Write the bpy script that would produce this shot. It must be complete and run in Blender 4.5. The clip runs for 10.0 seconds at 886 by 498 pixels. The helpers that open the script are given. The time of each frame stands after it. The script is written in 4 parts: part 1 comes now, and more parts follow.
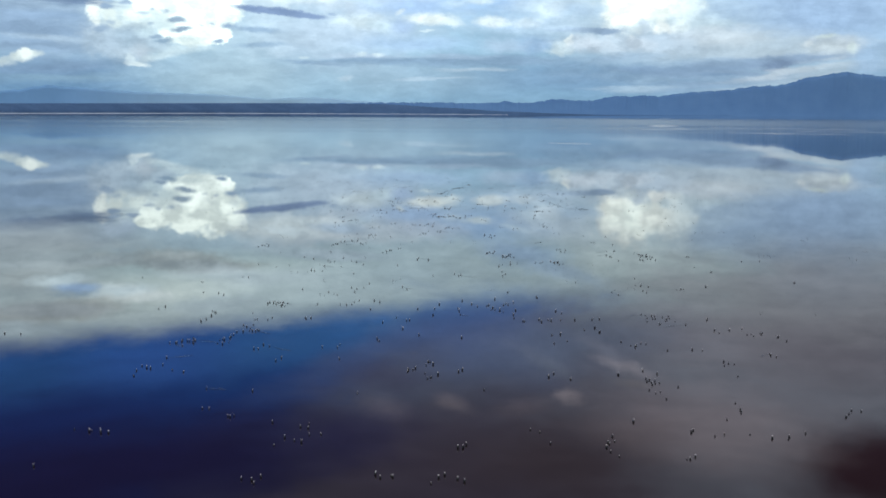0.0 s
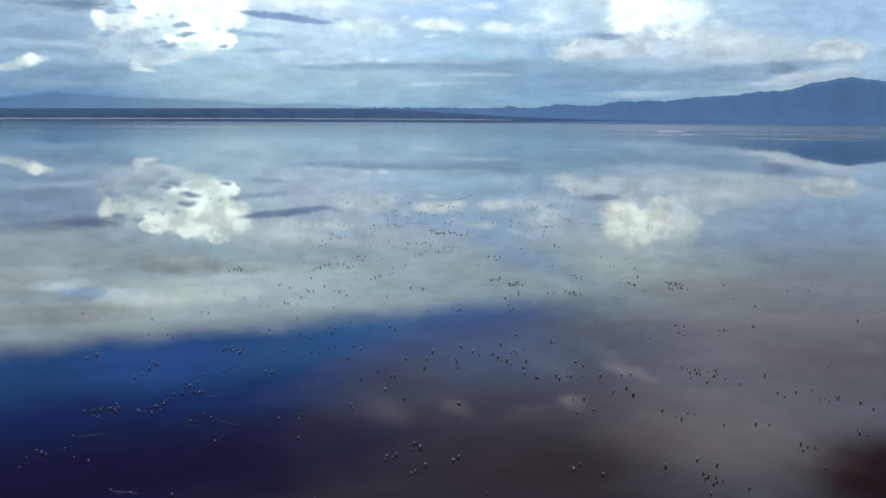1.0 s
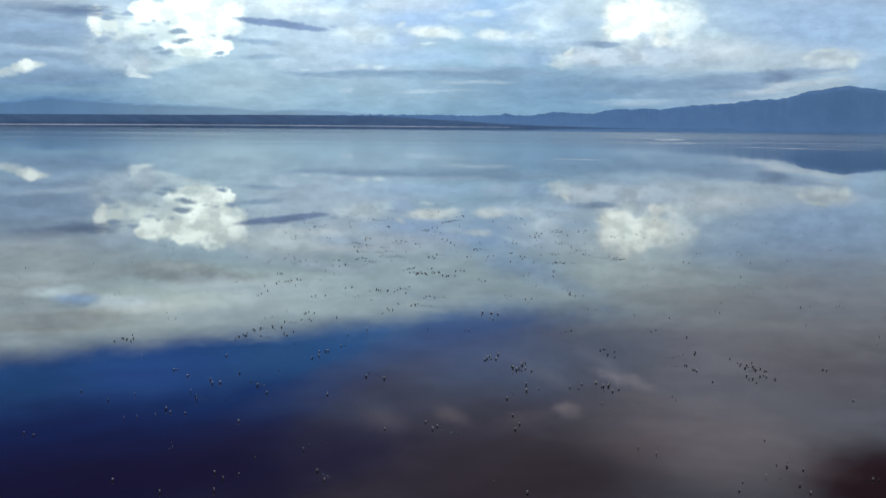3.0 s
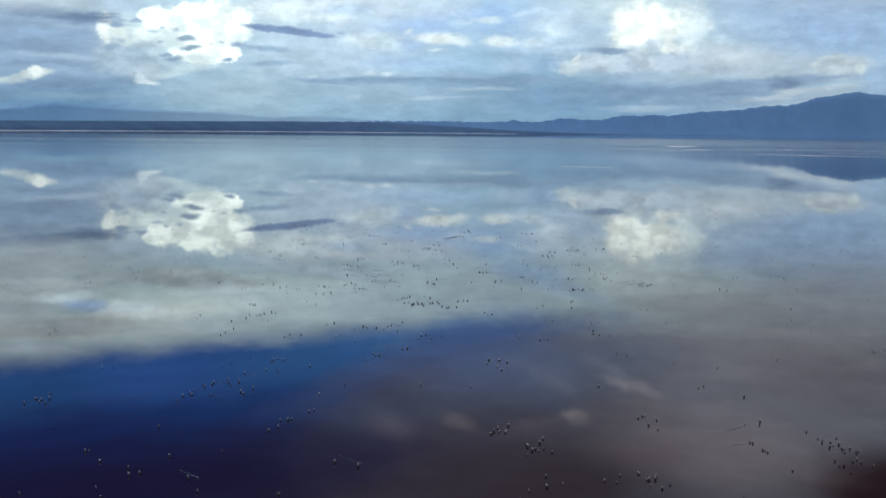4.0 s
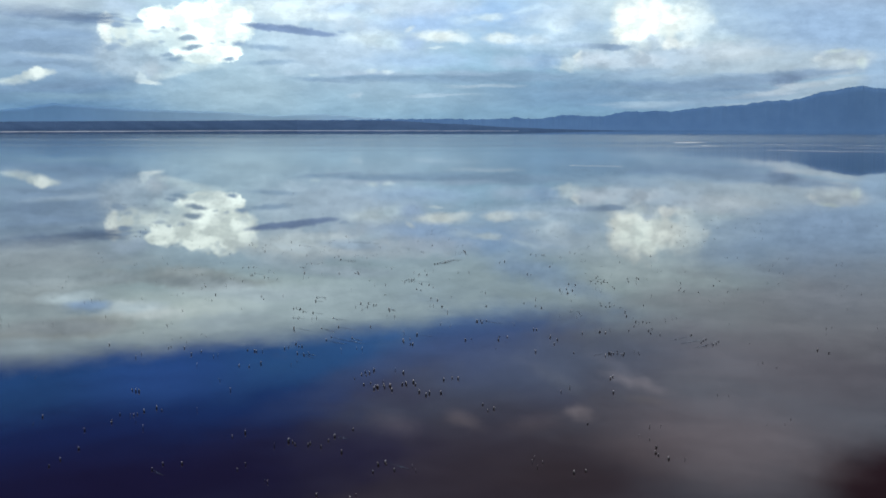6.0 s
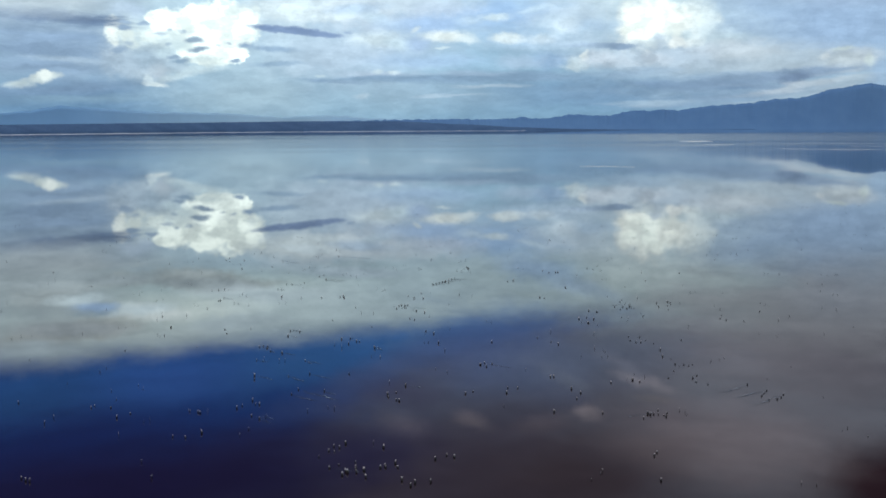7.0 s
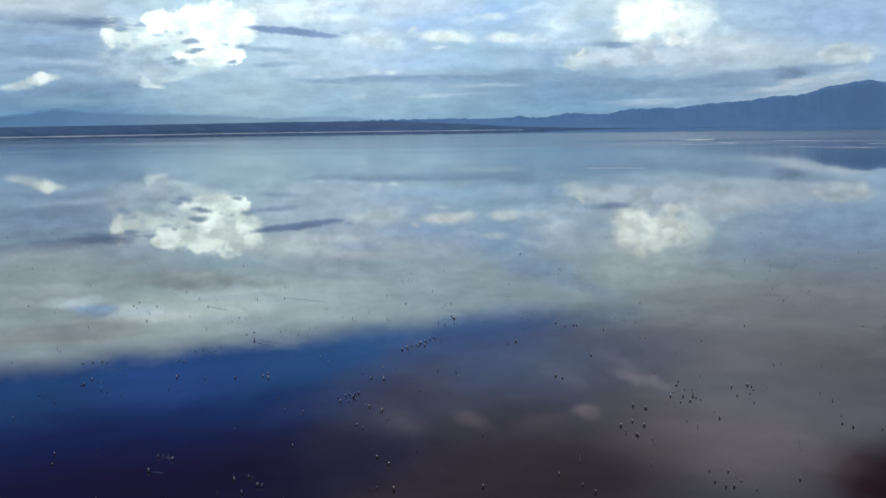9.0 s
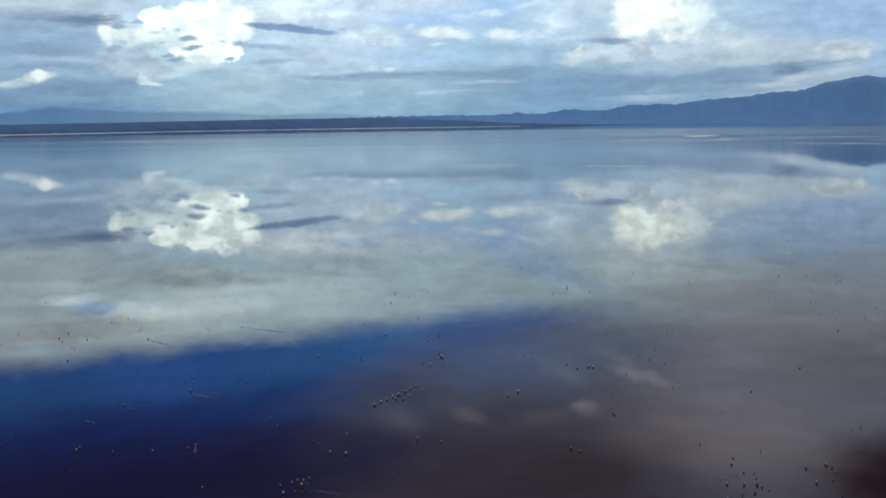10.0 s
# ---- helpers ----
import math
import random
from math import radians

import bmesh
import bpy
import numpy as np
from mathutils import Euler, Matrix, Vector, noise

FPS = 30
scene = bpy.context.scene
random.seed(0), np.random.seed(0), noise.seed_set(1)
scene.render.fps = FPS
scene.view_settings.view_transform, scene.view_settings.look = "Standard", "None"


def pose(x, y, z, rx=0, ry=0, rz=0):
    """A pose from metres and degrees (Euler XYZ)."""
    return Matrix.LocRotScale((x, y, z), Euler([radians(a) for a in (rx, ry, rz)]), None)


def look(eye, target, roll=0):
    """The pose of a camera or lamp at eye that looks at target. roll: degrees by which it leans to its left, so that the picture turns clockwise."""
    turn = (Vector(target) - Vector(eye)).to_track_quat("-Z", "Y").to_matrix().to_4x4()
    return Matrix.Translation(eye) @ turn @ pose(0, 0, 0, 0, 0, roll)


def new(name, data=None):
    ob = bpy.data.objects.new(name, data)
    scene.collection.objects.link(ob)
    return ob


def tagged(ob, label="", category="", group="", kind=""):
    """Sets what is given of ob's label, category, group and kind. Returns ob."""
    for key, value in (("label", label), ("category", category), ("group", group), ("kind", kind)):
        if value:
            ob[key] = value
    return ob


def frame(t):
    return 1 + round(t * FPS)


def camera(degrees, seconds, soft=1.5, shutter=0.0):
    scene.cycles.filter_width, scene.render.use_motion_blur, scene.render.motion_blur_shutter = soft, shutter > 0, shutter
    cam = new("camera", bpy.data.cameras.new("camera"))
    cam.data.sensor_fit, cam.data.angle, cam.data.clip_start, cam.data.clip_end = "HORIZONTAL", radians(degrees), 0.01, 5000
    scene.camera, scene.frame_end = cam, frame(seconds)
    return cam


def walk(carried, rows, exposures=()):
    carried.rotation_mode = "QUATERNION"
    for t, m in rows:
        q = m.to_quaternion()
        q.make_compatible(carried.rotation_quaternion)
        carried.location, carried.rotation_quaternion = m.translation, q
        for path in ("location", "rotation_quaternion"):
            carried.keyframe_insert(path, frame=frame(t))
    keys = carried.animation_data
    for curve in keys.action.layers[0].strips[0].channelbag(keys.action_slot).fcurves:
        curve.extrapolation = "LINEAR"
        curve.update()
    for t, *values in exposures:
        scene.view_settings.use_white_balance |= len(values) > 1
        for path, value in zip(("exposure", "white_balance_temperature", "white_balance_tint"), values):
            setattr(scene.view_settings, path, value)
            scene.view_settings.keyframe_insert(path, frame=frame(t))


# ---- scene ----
# A low flight over a still soda lake towards a far shore with mountains.

# ---------- camera ----------
EYE_HEIGHT = 12.0
SPEED_AHEAD = 12.0
SPEED_ASIDE = 0.6
cam = camera(46.0, 10.0, soft=1.8)
# seconds, pitch, roll, yaw
TURNS = [
    (0.0, -7.494, -0.317, -0.417), (0.5, -7.353, -0.389, -0.207), (1.0, -7.221, -0.340, -0.170),
    (1.5, -7.126, -0.430, -0.338), (2.0, -7.116, -0.594, -0.519), (3.5, -6.619, -0.511, -0.221),
    (4.0, -6.478, -0.536, 0.010), (4.5, -6.439, -0.451, 0.000), (5.0, -6.496, -0.367, 0.029),
    (5.5, -6.609, -0.196, -0.014), (7.0, -6.592, 0.306, 0.466), (7.5, -6.552, 0.409, 0.739),
    (8.0, -6.544, 0.602, 0.757), (8.5, -6.547, 0.642, 0.634), (9.0, -6.613, 0.699, 0.324),
    (9.5, -6.700, 0.695, 0.213), (10.0, -6.795, 0.818, 0.207),
]
walk(cam, [(t, pose(SPEED_ASIDE * t, SPEED_AHEAD * t, EYE_HEIGHT, 90 + pitch, roll, yaw))
           for t, pitch, roll, yaw in TURNS],
     [(0.0, 0.13), (2.0, 0.08), (3.5, 0.02), (4.5, 0.0), (10.0, 0.02)])

# ---------- sky ----------
world = bpy.data.worlds.new("sky")
scene.world = world
world.use_nodes = True
wt = world.node_tree
wt.nodes.clear()
SUN_ELEVATION, SUN_AZIMUTH = 52.0, 215.0      # degrees; azimuth clockwise from straight ahead


class Graph:
    """Short ways to add nodes to one node tree."""

    def __init__(self, tree):
        self.tree = tree

    def node(self, kind, inputs=()):
        n = self.tree.nodes.new(kind)
        for key, value in dict(inputs).items():
            if hasattr(value, "is_output"):
                self.tree.links.new(value, n.inputs[key])
            else:
                n.inputs[key].default_value = value
        return n

    def math(self, operation, a, b=0.0, clamp=False):
        n = self.node("ShaderNodeMath", {0: a, 1: b})
        n.operation, n.use_clamp = operation, clamp
        return n.outputs[0]

    def vec(self, operation, a, b=(0, 0, 0)):
        n = self.node("ShaderNodeVectorMath", {0: a, 1: b})
        n.operation = operation
        return n.outputs[0]

    def noise(self, vector, scale, detail=5.0, rough=0.55, dims="3D"):
        n = self.node("ShaderNodeTexNoise", {"Scale": scale, "Detail": detail, "Roughness": rough})
        n.noise_dimensions = dims
        self.tree.links.new(vector, n.inputs["Vector"])
        return n

    def mix(self, fac, a, b, blend="MIX"):
        n = self.tree.nodes.new("ShaderNodeMix")
        n.data_type, n.blend_type = "RGBA", blend
        for key, value in ((0, fac), (6, a), (7, b)):
            if hasattr(value, "is_output"):
                self.tree.links.new(value, n.inputs[key])
            else:
                n.inputs[key].default_value = value if key == 0 else (*value, 1.0)
        return n.outputs[2]

    def smooth(self, value, lo, hi, to_lo=0.0, to_hi=1.0):
        n = self.node("ShaderNodeMapRange", {"Value": value, "From Min": lo, "From Max": hi, "To Min": to_lo, "To Max": to_hi})
        n.interpolation_type = "SMOOTHSTEP"
        return n.outputs[0]

    def ramp(self, fac, stops, ease="LINEAR"):
        n = self.node("ShaderNodeValToRGB", {0: fac})
        n.color_ramp.interpolation = ease
        while len(n.color_ramp.elements) < len(stops):
            n.color_ramp.elements.new(0.5)
        for e, (at, rgb) in zip(n.color_ramp.elements, stops):
            e.position, e.color = at, (*rgb, 1.0)
        return n.outputs[0]


sky = Graph(wt)
way = sky.node("ShaderNodeTexCoord").outputs["Generated"]
axes = sky.node("ShaderNodeSeparateXYZ", {0: sky.vec("NORMALIZE", way)})
to_deg = 180 / math.pi
azimuth = sky.math("MULTIPLY", sky.math("ARCTAN2", axes.outputs[0], axes.outputs[1]), to_deg)
height = sky.math("MULTIPLY", sky.math("ARCSINE", axes.outputs[2]), to_deg)
place = sky.node("ShaderNodeCombineXYZ", {0: azimuth, 1: height}).outputs[0]


def bent(stretch, scale, detail, amount, rough=0.66):
    """The place in the sky (azimuth, height in degrees), bent by cloud-like turbulence."""
    n = sky.noise(sky.vec("MULTIPLY", place, stretch), scale, detail, rough, "2D")
    return sky.vec("ADD", place, sky.vec("MULTIPLY", sky.vec("SUBTRACT", n.outputs["Color"], (0.5, 0.5, 0.5)), amount))


BENT = {
    "fine": bent((1.0, 1.5, 1), 0.75, 6.0, (1.0, 0.65, 0), 0.6),
    "small": bent((1.0, 1.6, 1), 1.7, 5.0, (0.4, 0.22, 0), 0.6),
    "streak": bent((0.35, 2.2, 1), 0.6, 6.0, (5.0, 0.6, 0)),
    "heap": bent((1.0, 1.3, 1), 1.0, 6.0, (0.7, 0.5, 0), 0.6),
    "even": bent((0.8, 1.5, 1), 0.30, 5.0, (2.0, 0.9, 0)),
    "broad": bent((0.7, 1.5, 1), 0.28, 8.0, (5.0, 2.4, 0)),
}

# clear air between the clouds
air = sky.node("ShaderNodeTexSky")
air.sky_type, air.sun_disc = "NISHITA", False
air.sun_elevation, air.sun_rotation = radians(SUN_ELEVATION), radians(SUN_AZIMUTH)
air.altitude, air.air_density, air.dust_density, air.ozone_density = 600.0, 1.0, 0.4, 3.0
air.id_data.links.new(way, air.inputs["Vector"])
clear = sky.mix(1.0, air.outputs[0], (0.10, 0.10, 0.10), "MULTIPLY")
# the veil of haze and high cloud, by height above the horizon
VEIL = [
    (0.000, (0.192, 0.344, 0.502)), (0.027, (0.213, 0.384, 0.551)), (0.057, (0.300, 0.489, 0.642)),
    (0.087, (0.407, 0.609, 0.787)), (0.115, (0.492, 0.704, 0.848)), (0.138, (0.596, 0.816, 0.877)),
    (0.163, (0.690, 0.898, 0.956)), (0.190, (0.595, 0.755, 0.829)), (0.215, (0.492, 0.564, 0.665)),
    (0.250, (0.470, 0.515, 0.625)), (0.290, (0.365, 0.372, 0.450)), (0.330, (0.295, 0.275, 0.302)),
    (0.600, (0.542, 0.612, 0.663)), (1.000, (0.591, 0.663, 0.702)),
]
broad_height = sky.node("ShaderNodeSeparateXYZ", {0: BENT["broad"]}).outputs[1]
bent_height = sky.math("ADD", sky.math("MULTIPLY", height, 0.75), sky.math("MULTIPLY", broad_height, 0.25))
veil = sky.ramp(sky.math("DIVIDE", bent_height, 60.0, True), VEIL, "EASE")
# broken cloud higher up than the lake mirrors
high = sky.noise(sky.vec("MULTIPLY", way, (1.0, 1.0, 1.6)), 2.6, 7.0).outputs[0]
gaps = sky.math("MULTIPLY", sky.smooth(high, 0.46, 0.60), sky.smooth(height, 24.0, 34.0))
layers = sky.mix(gaps, veil, clear)


# light and dark inside the clouds: rounded billows in the heaps, streaks in the banks
billow = sky.smooth(sky.noise(sky.vec("MULTIPLY", BENT["small"], (1.0, 1.5, 1)), 0.8, 7.0, 0.58, "2D").outputs[0], 0.36, 0.64)
strand = sky.smooth(sky.noise(sky.vec("MULTIPLY", BENT["fine"], (0.30, 1.7, 1)), 0.7, 8.0, 0.62, "2D").outputs[0], 0.36, 0.66)
INSIDE = {"fine": billow, "heap": billow, "small": billow, "streak": strand, "broad": strand, "even": strand}


# torn edges, at the scale of each sort of cloud
def ragged(stretch, scale, rough=0.62):
    return sky.math("SUBTRACT", sky.noise(sky.vec("MULTIPLY", place, stretch), scale, 9.0, rough, "2D").outputs[0], 0.5)


def lobed(scale, weight):
    """Rounded bulges like those of heaped cloud."""
    near = sky.node("ShaderNodeTexVoronoi", {"Vector": BENT["small"], "Scale": scale})
    near.voronoi_dimensions, near.feature = "2D", "F1"
    return sky.math("MULTIPLY", sky.math("SUBTRACT", near.outputs["Distance"], 0.42), weight)


LOBES = sky.math("ADD", sky.math("ADD", lobed(0.9, 1.0), lobed(2.3, 0.55)), sky.math("MULTIPLY", ragged((1.0, 1.2, 1), 2.0, 0.6), 0.5))
TORN = {"fine": ragged((1.0, 1.4, 1), 0.9), "heap": LOBES, "small": ragged((1.0, 1.8, 1), 2.6),
        "streak": ragged((0.45, 3.4, 1), 0.9), "broad": ragged((0.5, 1.3, 1), 0.45), "even": ragged((0.5, 1.3, 1), 0.3)}


def cloud(az, el, wide, tall, tilt, soft, rgb, amount, bend, shade=0.12, torn=1.0):
    """One bank, puff or gap: a torn, soft-edged oval in the bent sky, all in degrees, darker inside by shade."""
    global layers
    at = sky.node("ShaderNodeMapping", {"Location": (az, el, 0), "Rotation": (0, 0, radians(tilt)), "Scale": (wide, tall, 1)})
    at.vector_type = "TEXTURE"
    wt.links.new(BENT[bend], at.inputs["Vector"])
    reach = sky.node("ShaderNodeVectorMath", {0: at.outputs[0]})
    reach.operation = "LENGTH"
    edge = sky.node("ShaderNodeMath", {0: TORN[bend], 1: torn, 2: reach.outputs["Value"]})
    edge.operation = "MULTIPLY_ADD"
    off = edge.outputs[0]
    light = tuple(c * (1 + shade * 0.5) for c in rgb)
    dark = tuple(c * (1 - shade * k) for c, k in zip(rgb, (0.55, 0.50, 0.45)))
    inside = sky.mix(INSIDE[bend], dark, light)
    layers = sky.mix(sky.smooth(off, max(0.0, 1 - soft), 1 + soft, amount, 0.0), layers, inside)


def next_group():
    """Lets the next clouds be worked out after those before them, to keep the sky's shader small."""
    later = sky.vec("MULTIPLY", layers, (1e-7, 1e-7, 0))
    for key, value in list(BENT.items()):
        BENT[key] = sky.vec("ADD", value, later)
    for key, value in (("billow", INSIDE["fine"]), ("strand", INSIDE["broad"])):
        moved = sky.math("ADD", value, sky.math("MULTIPLY", layers, 1e-7))
        for bend in ("fine", "heap", "small") if key == "billow" else ("streak", "broad", "even"):
            INSIDE[bend] = moved


# high blue gap and the grey shelf beyond it, seen mirrored in the lake
cloud(-21.94, 18.90, 31.02, 8.00, -6, 0.2, (0.025, 0.119, 0.495), 1, 'even')
cloud(-19.40, 18.90, 13.03, 2.17, -4, 0.9, (0.026, 0.050, 0.251), 0.9, 'even')
cloud(-19.22, 13.21, 13.03, 1.55, -6, 0.8, (0.049, 0.215, 0.640), 0.8, 'even')
cloud(-2.55, 11.93, 10.24, 1.40, -8, 0.6, (0.074, 0.289, 0.776), 0.85, 'even')
cloud(2.65, 12.10, 4.03, 1.55, -10, 0.8, (0.122, 0.277, 0.708), 0.8, 'even')
cloud(1.99, 22.25, 21.09, 9.31, -23.6, 0.28, (0.179, 0.194, 0.296), 1, 'broad', 0.12, 0.3)
cloud(18.77, 16.14, 11.17, 7.13, -14, 0.5, (0.444, 0.501, 0.620), 0.9, 'broad', 0.12, 0.5)
cloud(1.32, 19.80, 13.03, 2.79, 0, 0.7, (0.183, 0.157, 0.246), 0.6, 'even')
cloud(6.90, 12.75, 4.96, 1.24, -12, 0.7, (0.187, 0.252, 0.379), 0.6, 'streak')
cloud(20.26, 11.68, 6.20, 1.86, 0, 0.8, (0.474, 0.455, 0.524), 0.6, 'streak')
cloud(3.30, 13.52, 3.72, 1.49, -8, 0.8, (0.244, 0.354, 0.580), 0.8, 'even')
cloud(3.17, 14.98, 5.27, 1.05, -8, 0.8, (0.203, 0.232, 0.349), 0.6, 'even')
next_group()
cloud(10.48, 13.57, 1.55, 0.31, 14, 0.7, (0.619, 0.619, 0.735), 1, 'fine')
cloud(9.54, 12.80, 1.24, 0.28, 25, 0.8, (0.407, 0.447, 0.585), 0.8, 'fine')
cloud(7.59, 15.45, 0.65, 0.34, 10, 0.8, (0.656, 0.617, 0.713), 0.95, 'fine')
cloud(1.00, 15.86, 0.95, 0.34, 18, 0.9, (0.473, 0.443, 0.537), 0.75, 'fine')
cloud(-2.86, 16.09, 1.12, 0.56, 12, 0.9, (0.437, 0.409, 0.524), 1, 'small')
cloud(5.98, 13.45, 1.43, 0.34, 25, 0.9, (0.413, 0.487, 0.624), 0.9, 'small')
cloud(5.08, 16.05, 1.30, 0.40, -8, 0.9, (0.371, 0.346, 0.429), 0.55, 'small')
cloud(10.71, 16.04, 3.41, 1.30, 0, 0.8, (0.275, 0.281, 0.365), 0.75, 'even')
cloud(11.21, 14.55, 0.93, 0.19, 4, 0.8, (0.440, 0.440, 0.500), 0.6, 'small')
cloud(24.30, 17.85, 4.60, 2.15, -8, 0.6, (0.060, 0.028, 0.048), 0.97, 'even', 0.1, 0.5)
cloud(-10.42, 18.71, 4.03, 2.02, -12, 0.8, (0.053, 0.078, 0.233), 0.85, 'even')
cloud(-1.60, 14.43, 4.34, 1.40, -15, 0.8, (0.235, 0.296, 0.468), 0.8, 'even')
next_group()
cloud(-5.08, 17.71, 3.41, 1.24, -12, 0.8, (0.123, 0.141, 0.300), 0.7, 'even')
cloud(7.35, 18.88, 5.89, 1.86, 0, 0.8, (0.159, 0.137, 0.179), 0.9, 'even')
cloud(23.20, 10.43, 4.96, 3.41, 0, 0.8, (0.278, 0.287, 0.361), 0.9, 'even')
cloud(-21.52, 7.14, 5.27, 1.12, 0, 0.8, (0.534, 0.640, 0.669), 0.8, 'even')
cloud(-21.00, 16.07, 5.27, 1.49, -4, 0.8, (0.021, 0.061, 0.318), 0.8, 'even')
cloud(-17.95, 18.70, 11.79, 1.86, -3, 0.8, (0.027, 0.037, 0.191), 0.9, 'even')
cloud(15.87, 16.70, 4.65, 1.86, 0, 0.8, (0.738, 0.650, 0.724), 0.6, 'even')
# bright deck overhead
cloud(-13.92, 9.94, 10.24, 1.49, -5, 0.6, (0.990, 1.219, 1.219), 0.8, 'even')
cloud(-2.56, 9.21, 8.07, 1.40, -6, 0.7, (0.619, 0.840, 0.966), 0.75, 'even')
cloud(11.38, 8.02, 10.24, 1.86, 0, 0.8, (0.512, 0.670, 0.733), 0.6, 'broad')
cloud(10.76, 7.43, 4.03, 1.55, 0, 0.9, (0.663, 0.816, 0.850), 0.7, 'fine')
cloud(18.65, 7.11, 4.34, 0.93, 0, 0.8, (0.420, 0.514, 0.574), 0.7, 'streak')
next_group()
cloud(-12.42, 9.69, 2.17, 0.50, -3, 0.7, (1.195, 1.428, 1.411), 0.7, 'fine')
cloud(-2.57, 7.66, 3.72, 0.62, -3, 0.8, (0.564, 0.758, 0.870), 0.6, 'streak')
cloud(15.86, 9.03, 4.65, 0.43, -2, 0.8, (0.442, 0.520, 0.576), 0.6, 'streak')
cloud(-4.44, 10.13, 4.34, 0.43, -4, 0.8, (0.874, 1.135, 1.227), 0.6, 'streak')
cloud(19.59, 9.40, 6.82, 1.86, 0, 0.8, (0.459, 0.503, 0.559), 0.7, 'broad')
cloud(-21.57, 8.58, 1.40, 0.43, 0, 0.5, (1.095, 1.187, 1.075), 0.9, 'fine')
cloud(-16.83, 9.59, 2.48, 0.43, 6, 0.5, (1.245, 1.448, 1.482), 0.85, 'small')
cloud(-21.27, 8.02, 1.86, 0.22, 3, 0.6, (0.814, 0.939, 0.939), 0.8, 'small')
cloud(-8.16, 9.48, 4.03, 0.93, -3, 0.7, (0.918, 1.178, 1.269), 0.6, 'fine')
cloud(-13.88, 7.90, 2.54, 0.53, 5, 0.5, (0.472, 0.557, 0.575), 0.9, 'small')
cloud(-11.80, 8.43, 2.17, 0.25, -3, 0.6, (0.553, 0.658, 0.678), 0.8, 'small')
cloud(-17.93, 7.77, 1.49, 0.37, 0, 0.6, (0.500, 0.596, 0.615), 0.8, 'fine')
next_group()
cloud(-20.53, 10.37, 3.41, 0.50, -5, 0.6, (0.720, 0.777, 0.753), 0.8, 'fine')
cloud(-6.30, 7.65, 2.79, 0.40, -3, 0.6, (0.477, 0.665, 0.758), 0.8, 'fine')
cloud(-19.10, 9.28, 1.18, 0.37, 0, 0.5, (0.420, 0.674, 0.934), 0.85, 'small')
cloud(-12.13, 10.36, 2.17, 0.37, -3, 0.7, (0.868, 1.100, 1.224), 0.7, 'fine')
cloud(5.24, 7.73, 2.17, 0.78, 0, 0.7, (0.417, 0.612, 0.764), 0.8, 'fine')
cloud(-2.88, 6.42, 4.65, 0.37, -4, 0.6, (0.434, 0.621, 0.755), 0.7, 'streak')
cloud(2.11, 6.08, 4.65, 0.62, 0, 0.7, (0.405, 0.599, 0.788), 0.6, 'streak')
cloud(-20.42, 6.89, 3.72, 0.37, 0, 0.7, (0.590, 0.690, 0.710), 0.7, 'streak')
# low haze banks and the rain shaft over the far shore
cloud(-20.06, 4.47, 5.27, 2.17, 0, 0.68, (0.300, 0.433, 0.597), 0.9, 'broad')
cloud(-18.79, 1.43, 6.51, 1.05, 2, 0.78, (0.185, 0.322, 0.491), 0.85, 'even')
cloud(-18.50, 1.95, 5.89, 0.50, 2, 0.58, (0.166, 0.286, 0.440), 0.9, 'streak')
cloud(-20.70, 1.06, 4.34, 0.37, 0, 0.88, (0.148, 0.290, 0.468), 0.7, 'streak')
next_group()
cloud(-18.78, 1.60, 3.72, 0.22, 2, 0.78, (0.258, 0.417, 0.552), 0.6, 'streak')
cloud(-4.43, 1.32, 6.82, 0.93, 0, 0.88, (0.309, 0.496, 0.644), 0.8, 'even')
cloud(-11.79, 1.72, 3.10, 1.40, 0, 0.98, (0.327, 0.502, 0.631), 0.8, 'even')
cloud(6.59, 1.95, 8.07, 0.81, 0, 0.88, (0.199, 0.345, 0.527), 0.7, 'streak')
cloud(11.08, 1.96, 4.65, 0.81, 0, 0.68, (0.192, 0.322, 0.485), 0.8, 'streak')
cloud(14.52, 3.72, 7.13, 1.92, 0, 0.58, (0.356, 0.490, 0.617), 0.9, 'broad', 0.3)
cloud(19.20, 5.50, 5.89, 1.71, 0, 0.88, (0.337, 0.484, 0.665), 0.85, 'broad')
cloud(15.29, 6.15, 1.86, 0.81, 0, 0.88, (0.371, 0.551, 0.807), 0.5, 'even')
cloud(1.96, 6.12, 3.41, 0.87, 0, 0.78, (0.366, 0.583, 0.888), 0.8, 'broad')
cloud(-2.60, 3.55, 3.72, 0.56, 0, 0.88, (0.396, 0.637, 0.855), 0.7, 'broad')
cloud(-5.64, 4.32, 4.65, 1.05, 0, 0.88, (0.519, 0.679, 0.823), 0.7, 'fine')
cloud(-2.91, 5.63, 3.41, 0.62, 0, 0.88, (0.569, 0.738, 0.905), 0.6, 'fine')
next_group()
cloud(-8.05, 3.62, 1.86, 0.68, 0, 0.88, (0.428, 0.583, 0.730), 0.7, 'fine')
cloud(-5.93, 6.38, 3.41, 0.81, -4, 0.68, (0.720, 0.847, 0.939), 0.8, 'fine')
cloud(-2.00, 6.62, 2.79, 0.50, 0, 0.68, (0.662, 0.815, 0.922), 0.7, 'fine')
cloud(6.50, 5.97, 2.48, 0.78, 5, 0.78, (0.608, 0.768, 0.905), 0.7, 'fine')
cloud(-9.23, 5.96, 1.55, 1.24, 0, 0.78, (0.601, 0.768, 0.905), 0.8, 'fine')
